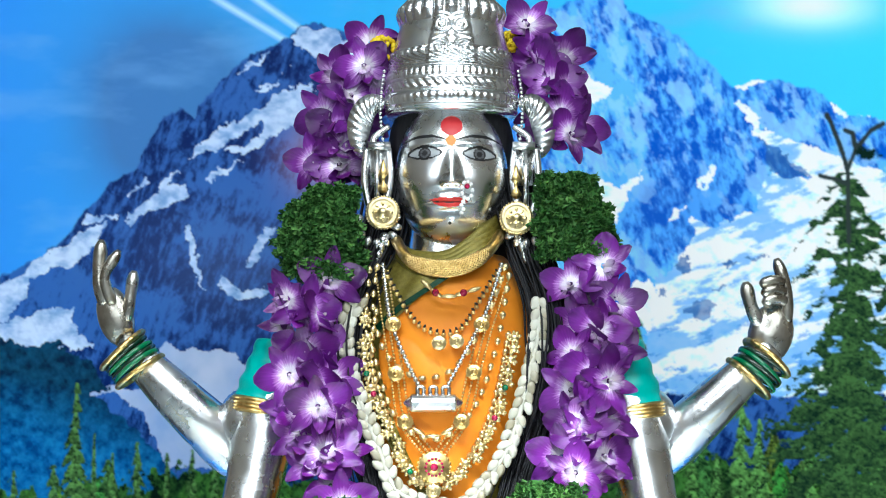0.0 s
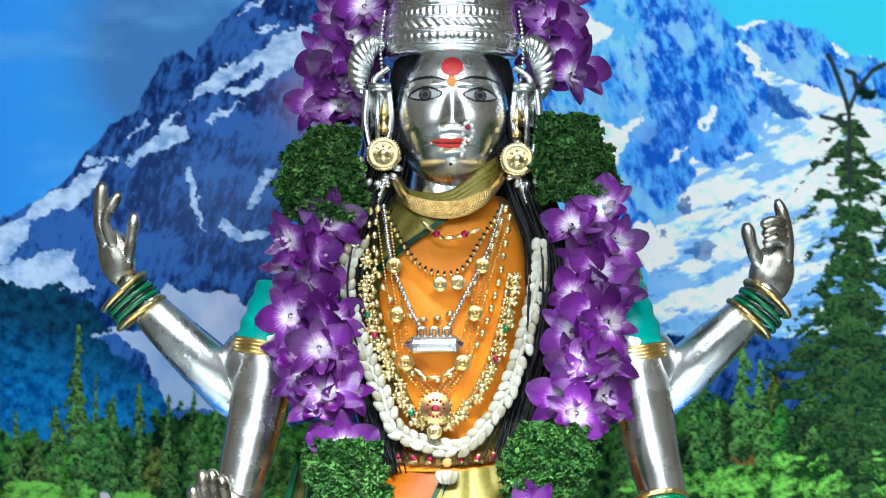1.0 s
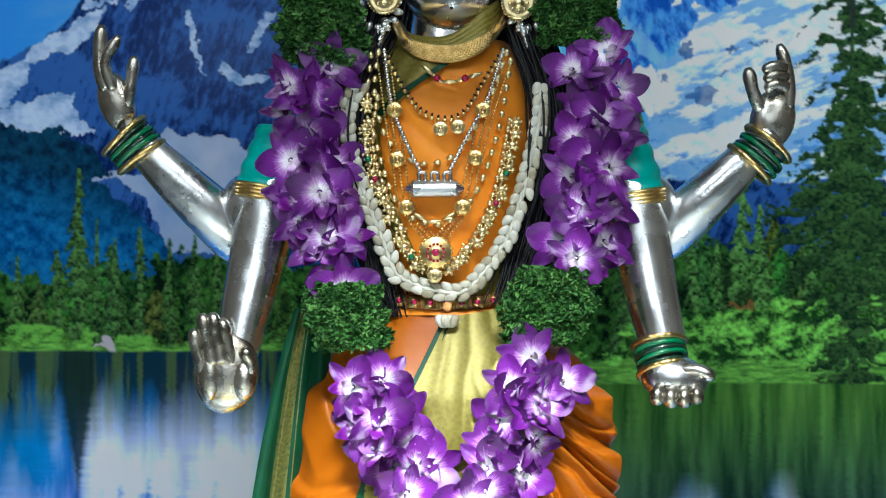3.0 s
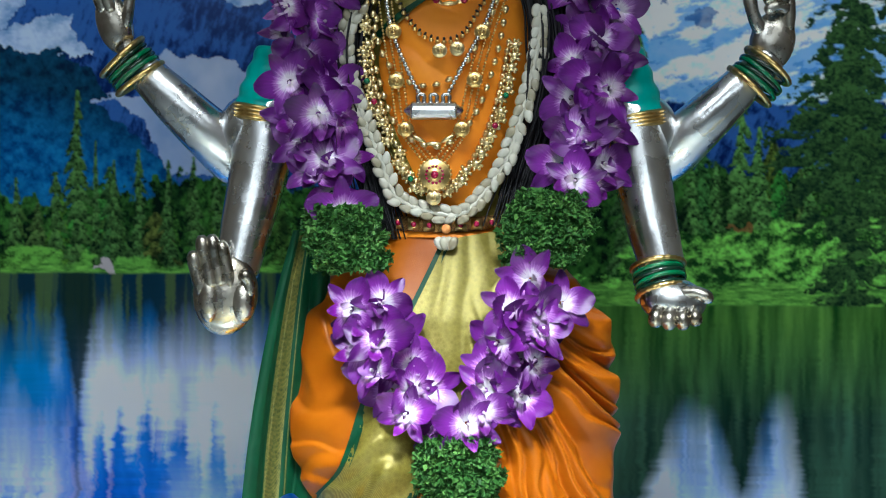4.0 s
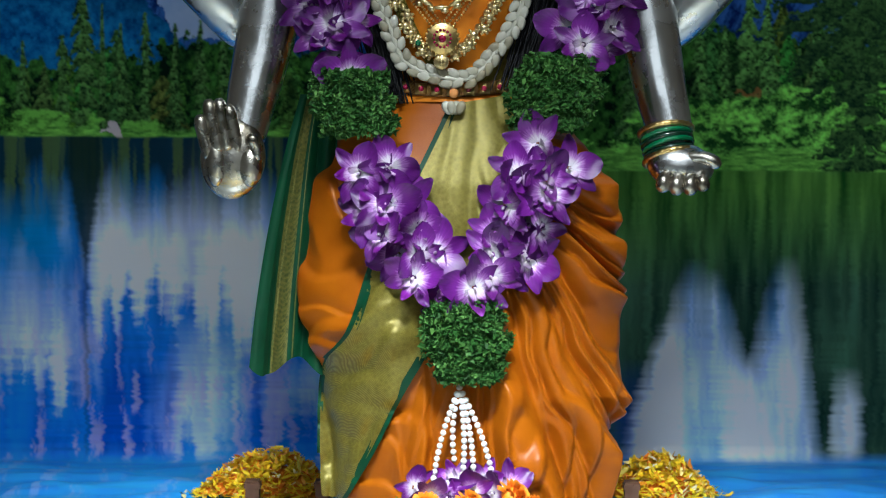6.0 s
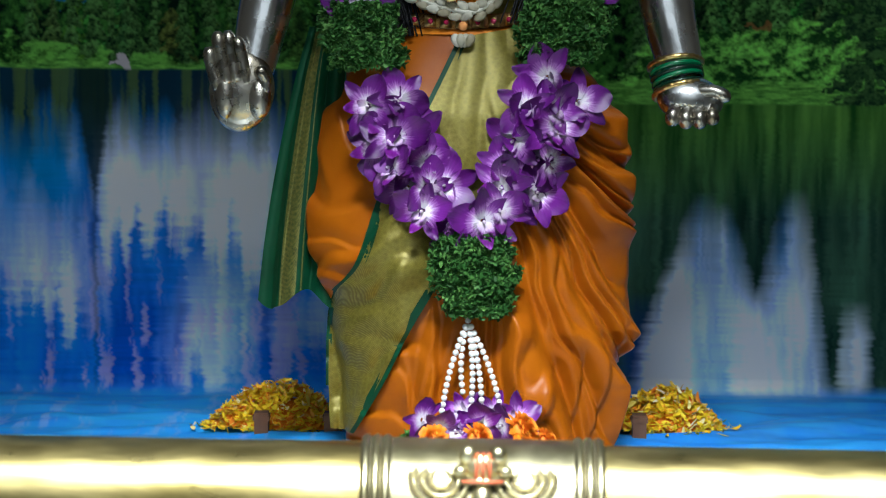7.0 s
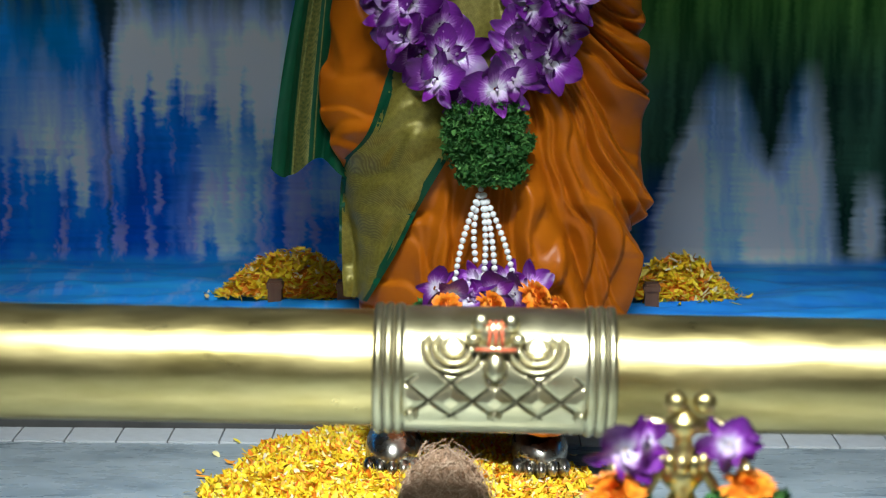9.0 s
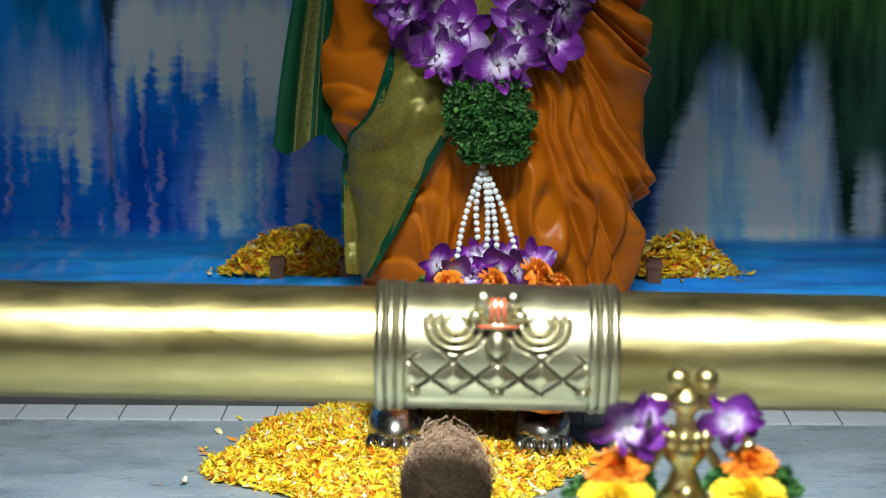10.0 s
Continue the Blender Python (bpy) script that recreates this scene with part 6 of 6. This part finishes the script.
s.ball((mid, -0.040, 0.040), (0.019, 0.010, 0.012), 24, 14)
for dx in (-0.0125, 0.0125):
    s.ball((mid + dx, -0.043, 0.049), (0.0078, 0.007, 0.0085), 16, 12)
    s.ball((mid + dx * 1.5, -0.046, 0.036), (0.0065, 0.006, 0.005), 14, 10)
s.box((mid - 0.019, -0.053, 0.026), (mid + 0.019, -0.042, 0.031))
for dx in (-0.0045, 0.0, 0.0045):
    s.tube([(mid + dx, -0.044, 0.051), (mid + dx * 1.1, -0.051, 0.043), (mid + dx * 1.3, -0.053, 0.031)], (0.0015, 0.0019, 0.0015), 8, 1)
s.tube([(mid - 0.017, -0.0535, 0.0285), (mid, -0.055, 0.0285), (mid + 0.017, -0.0535, 0.0285)], 0.0016, 8, 1)
part("emblem", s.mesh("emblem", [NICKEL, plain("vermilion_paste", (0.62, 0.13, 0.05), 0.6)]), rail, "small embossed emblem streaked with red paste")


# ---- petals ----
def petal_heap(name, centre, rx, ry, h, count, seed, label, scatter=0):
    g = np.random.RandomState(seed)
    s = Shape()
    r = np.linspace(0, 0.94, 14)
    a = np.linspace(0, 2 * np.pi, 48, endpoint=False)
    R0, A0 = np.meshgrid(r, a, indexing="ij")
    lump = 1 + 0.10 * np.sin(A0 * 3 + seed) + 0.06 * np.sin(A0 * 7 + 2)
    base_pts = np.stack([centre[0] + rx * R0 * lump * np.cos(A0), centre[1] + ry * R0 * lump * np.sin(A0), centre[2] + h * (1 - R0 ** 2) * 0.75], -1)
    s.grid(base_pts, True)
    for k in range(count + scatter):
        q, a = math.sqrt(g.rand()) * 1.04, g.uniform(0, 6.283)
        if k >= count:
            q = g.uniform(1.0, 1.3)
        lump = 1 + 0.10 * math.sin(a * 3 + seed) + 0.06 * math.sin(a * 7 + 2)
        z = h * max(0.0, 1 - q ** 2) * g.uniform(0.75, 1.15) + 0.0015
        c = np.array([centre[0] + rx * q * lump * math.cos(a), centre[1] + ry * q * lump * math.sin(a), centre[2] + z])
        L, W = g.uniform(0.0050, 0.0095), g.uniform(0.0017, 0.0032)
        up = 0.35 if k >= count else 1.0
        m = np.array(Euler((g.normal(0, 0.5) * up, g.normal(0, 0.45) * up, g.uniform(0, 6.28))).to_matrix())
        bend = g.uniform(-0.3, 0.6) * L
        pts = np.array([[(-L, -W * 0.35, bend), (-L, W * 0.35, bend)], [(-L * 0.2, -W, 0), (-L * 0.2, W, 0)], [(L * 0.5, -W * 0.9, 0), (L * 0.5, W * 0.9, 0)], [(L, -W * 0.3, bend * 0.8), (L, W * 0.3, bend * 0.8)]])
        s.grid(pts @ m.T + c + (0, 0, 0.002))
    return thing(name, s.mesh(name, PETALS, False), label, "flower petals", kind="stuff")


cx, cy, cz = (-0.089, -0.025, 0.000)
petal_heap("petal_carpet", (cx + 0.012, cy + 0.005, 0.0), 0.186, 0.215, 0.014, 9000, 3, "thick carpet of yellow and orange marigold petals on the floor", 60)
hl, hr = (-0.211, 0.255, 0.150), (0.248, 0.253, 0.150)
petal_heap("petal_heap", (hl[0], hl[1], 0.146), 0.080, 0.05, 0.046, 1300, 4, "heap of yellow and orange petals on the step", 30)
petal_heap("petal_heap", (hr[0], hr[1], 0.146), 0.068, 0.05, 0.042, 1100, 5, "heap of yellow and orange petals on the step", 30)
for q in ((-0.228, 0.190, 0.146), (-0.147, 0.190, 0.146), (0.211, 0.190, 0.145)):
    s = Shape()
    s.box((-0.008, -0.006, 0.0), (0.008, 0.012, 0.033)).box((-0.0095, -0.0075, 0.024), (0.0095, 0.0135, 0.030))
    thing("wooden_peg", s.mesh("wooden_peg", WOOD, False), "short brown wooden peg standing on the step", "peg", "pegs on the step", at=(q[0], 0.19, 0.1415))

# ---- coconut ----
co = (-0.024, -0.300, 0.063)
coconut = tagged(new("coconut"), "brown fibrous coconut standing on the floor", "coconut")
coconut.location = (co[0], -0.3, 0.0)
s = Shape()
th = np.linspace(0.02, np.pi - 0.02, 50)
a = np.linspace(0, 2 * np.pi, 60, endpoint=False)
T, A = np.meshgrid(th, a, indexing="ij")
r = 1 + 0.06 * np.cos(3 * A) * np.sin(T) + 0.05 * (noise2(A * 3, T * 3, 6, 3) - 0.5)
s.grid(np.stack([0.038 * r * np.sin(T) * np.cos(A), 0.038 * r * np.sin(T) * np.sin(A), 0.043 + 0.043 * r * np.cos(T) * (1 + 0.12 * np.cos(T))], -1), True, 0, True)
part("husk", s.mesh("husk", HUSK), coconut)
s = Shape()
rg = np.random.RandomState(8)
for k in range(2200):
    a0, t0 = rg.uniform(0, 6.28), math.acos(rg.uniform(-0.8, 1))
    ts_ = np.linspace(0, 1, 6)
    t1 = t0 + rg.normal(0, 0.4) * ts_
    a1 = a0 + rg.normal(0, 0.8) * ts_
    lift = 1.02 + rg.uniform(0, 0.16) * np.sin(ts_ * 2.6) + (rg.rand() < 0.18) * rg.uniform(0.05, 0.4) * ts_ ** 1.5
    p = np.stack([0.0385 * lift * np.sin(t1) * np.cos(a1), 0.0385 * lift * np.sin(t1) * np.sin(a1), 0.043 + 0.0435 * lift * np.cos(t1) * (1 + 0.12 * np.cos(t1))], -1)
    p[:, 2] = np.maximum(p[:, 2], 0.001)
    s.tube(p, 0.00042, 3, 0, 1.0, False)
tagged(part("fibre", s.mesh("fibre", FIBRE), coconut, "loose hairy coconut fibre"), kind="stuff")

# ---- small brass shrine lamp dressed with flowers, before the rail ----
KY = -0.72
kx, kz = (0.163, 0.207)
lamp = tagged(new("brass_lamp"), "ornate brass temple lamp dressed with orchids and marigolds", "lamp")
lamp.location = (kx, KY, 0.0)
lamp.scale = (1.13, 1.13, 1.0)
K = kz
body_prof = [(0.045, 0.0), (0.046, 0.006), (0.030, 0.012), (0.014, 0.022), (0.010, K - 0.12), (0.018, K - 0.105), (0.011, K - 0.09), (0.010, K - 0.062), (0.019, K - 0.055), (0.012, K - 0.042), (0.008, K - 0.03), (0.014, K - 0.022), (0.016, K - 0.012), (0.008, K - 0.004), (0.006, K + 0.012), (0.013, K + 0.020), (0.012, K + 0.027), (0.006, K + 0.031), (0.004, K + 0.036)]
part("stem", Shape().lathe((0, 0, 0), body_prof, 28).mesh("stem", BRASS), lamp)
part("finial", Shape().lathe((0, -0.02, 0), [(0.012, K - 0.075), (0.014, K - 0.068), (0.010, K - 0.058), (0.006, K - 0.05), (0.008, K - 0.044), (0.002, K - 0.037)], 20).mesh("finial", BRASS), lamp)
for k in range(11):
    part("knob", Shape().ball((0.0155 * math.cos(k / 11 * 6.283), 0.0155 * math.sin(k / 11 * 6.283), K - 0.006), (0.0045, 0.0045, 0.008), 8, 6).mesh("knob", BRASS), lamp)
s = Shape()
for side in (-1, 1):
    for k in range(16):
        f = k / 15
        s.ball((side * (0.014 + 0.046 * f), 0.012, K + 0.018 + 0.006 * math.sin(f * 3.1) - 0.10 * f ** 2.2), (0.0058, 0.005, 0.0062), 8, 6)
part("frame", s.mesh("frame", PALE_GOLD), lamp, "beaded brass arch")
SCROLL = Shape().tube(spline([(-0.014, 0, K - 0.075), (-0.026, 0.002, K - 0.045), (-0.016, 0.004, K - 0.018), (0, 0.004, K - 0.01), (0.016, 0.004, K - 0.018), (0.026, 0.002, K - 0.045), (0.014, 0, K - 0.075)], 50), 0.004, 8)
part("bracket", SCROLL.mesh("bracket", BRASS), lamp, "curved brass bracket")
for m, dx, dz, sc, lab in ((MG_ORANGE, -0.047, -0.030, 0.92, "orange marigold head"), (MG_ORANGE, 0.043, -0.025, 0.80, "orange marigold head"), (MG_YELLOW, -0.047, -0.050, 1.08, "yellow marigold head"), (MG_YELLOW, 0.041, -0.047, 1.08, "yellow marigold head")):
    part("marigold", m, lamp, lab, Matrix.Translation((dx, -0.010 - 0.012 * (m is MG_YELLOW), K + dz)) @ Euler((0.55, 0, 0)).to_matrix().to_4x4() @ Matrix.Diagonal((sc * 0.95, sc * 0.8, sc * 0.8, 1)))
for k, (dx, dz, tilt, yaw, sc) in enumerate(((-0.040, 0.004, 0.5, 0.5, 0.95), (-0.026, 0.012, 2.2, 0.9, 0.55), (0.030, 0.010, -0.7, -0.5, 0.72), (0.040, 0.016, 1.4, -0.8, 0.5))):
    add_orchid(lamp, k, Matrix.Translation((dx, -0.014, K + dz)) @ Euler((0.1, tilt, yaw)).to_matrix().to_4x4() @ Matrix.Scale(sc, 4))
for dx in (-0.0095, 0.0095):
    part("lobe", Shape().lathe((dx + 0.004, -0.003, K + 0.040), [(0.001, -0.009), (0.006, -0.007), (0.0085, -0.001), (0.0075, 0.005), (0.003, 0.008), (0.0006, 0.009)], 18).mesh("lobe", BRASS), lamp, "rounded brass lobe")
s = Shape()
curly_leaves(s, np.array([(-0.072, 0.0, K - 0.05), (-0.052, -0.004, K - 0.036), (-0.034, -0.002, K - 0.032), (-0.03, 0, K - 0.05)]), (0.010, 0.010), 280, 31)
curly_leaves(s, np.array([(0.020, 0.0, K - 0.04), (0.04, -0.004, K - 0.032), (0.06, -0.002, K - 0.034), (0.07, 0, K - 0.05)]), (0.010, 0.010), 280, 32)
tagged(part("leaf_band", s.mesh("leaf_band", LEAF, False), lamp, "sprigs of curly green leaves"), kind="stuff")

# ---- white border tiles along the step ----
TILE = Shape().box((-0.0285, 0.0, -0.02), (0.0285, 0.062, 0.0)).mesh("tile", WHITE_TILE, False)
x0 = (-0.463, 0.112, 0.000)[0]
for k in range(-36, 54):
    part("tile", TILE, bed, "", Matrix.Translation((x0 + 0.0295 + k * 0.059, 0.108, 0.0015)))
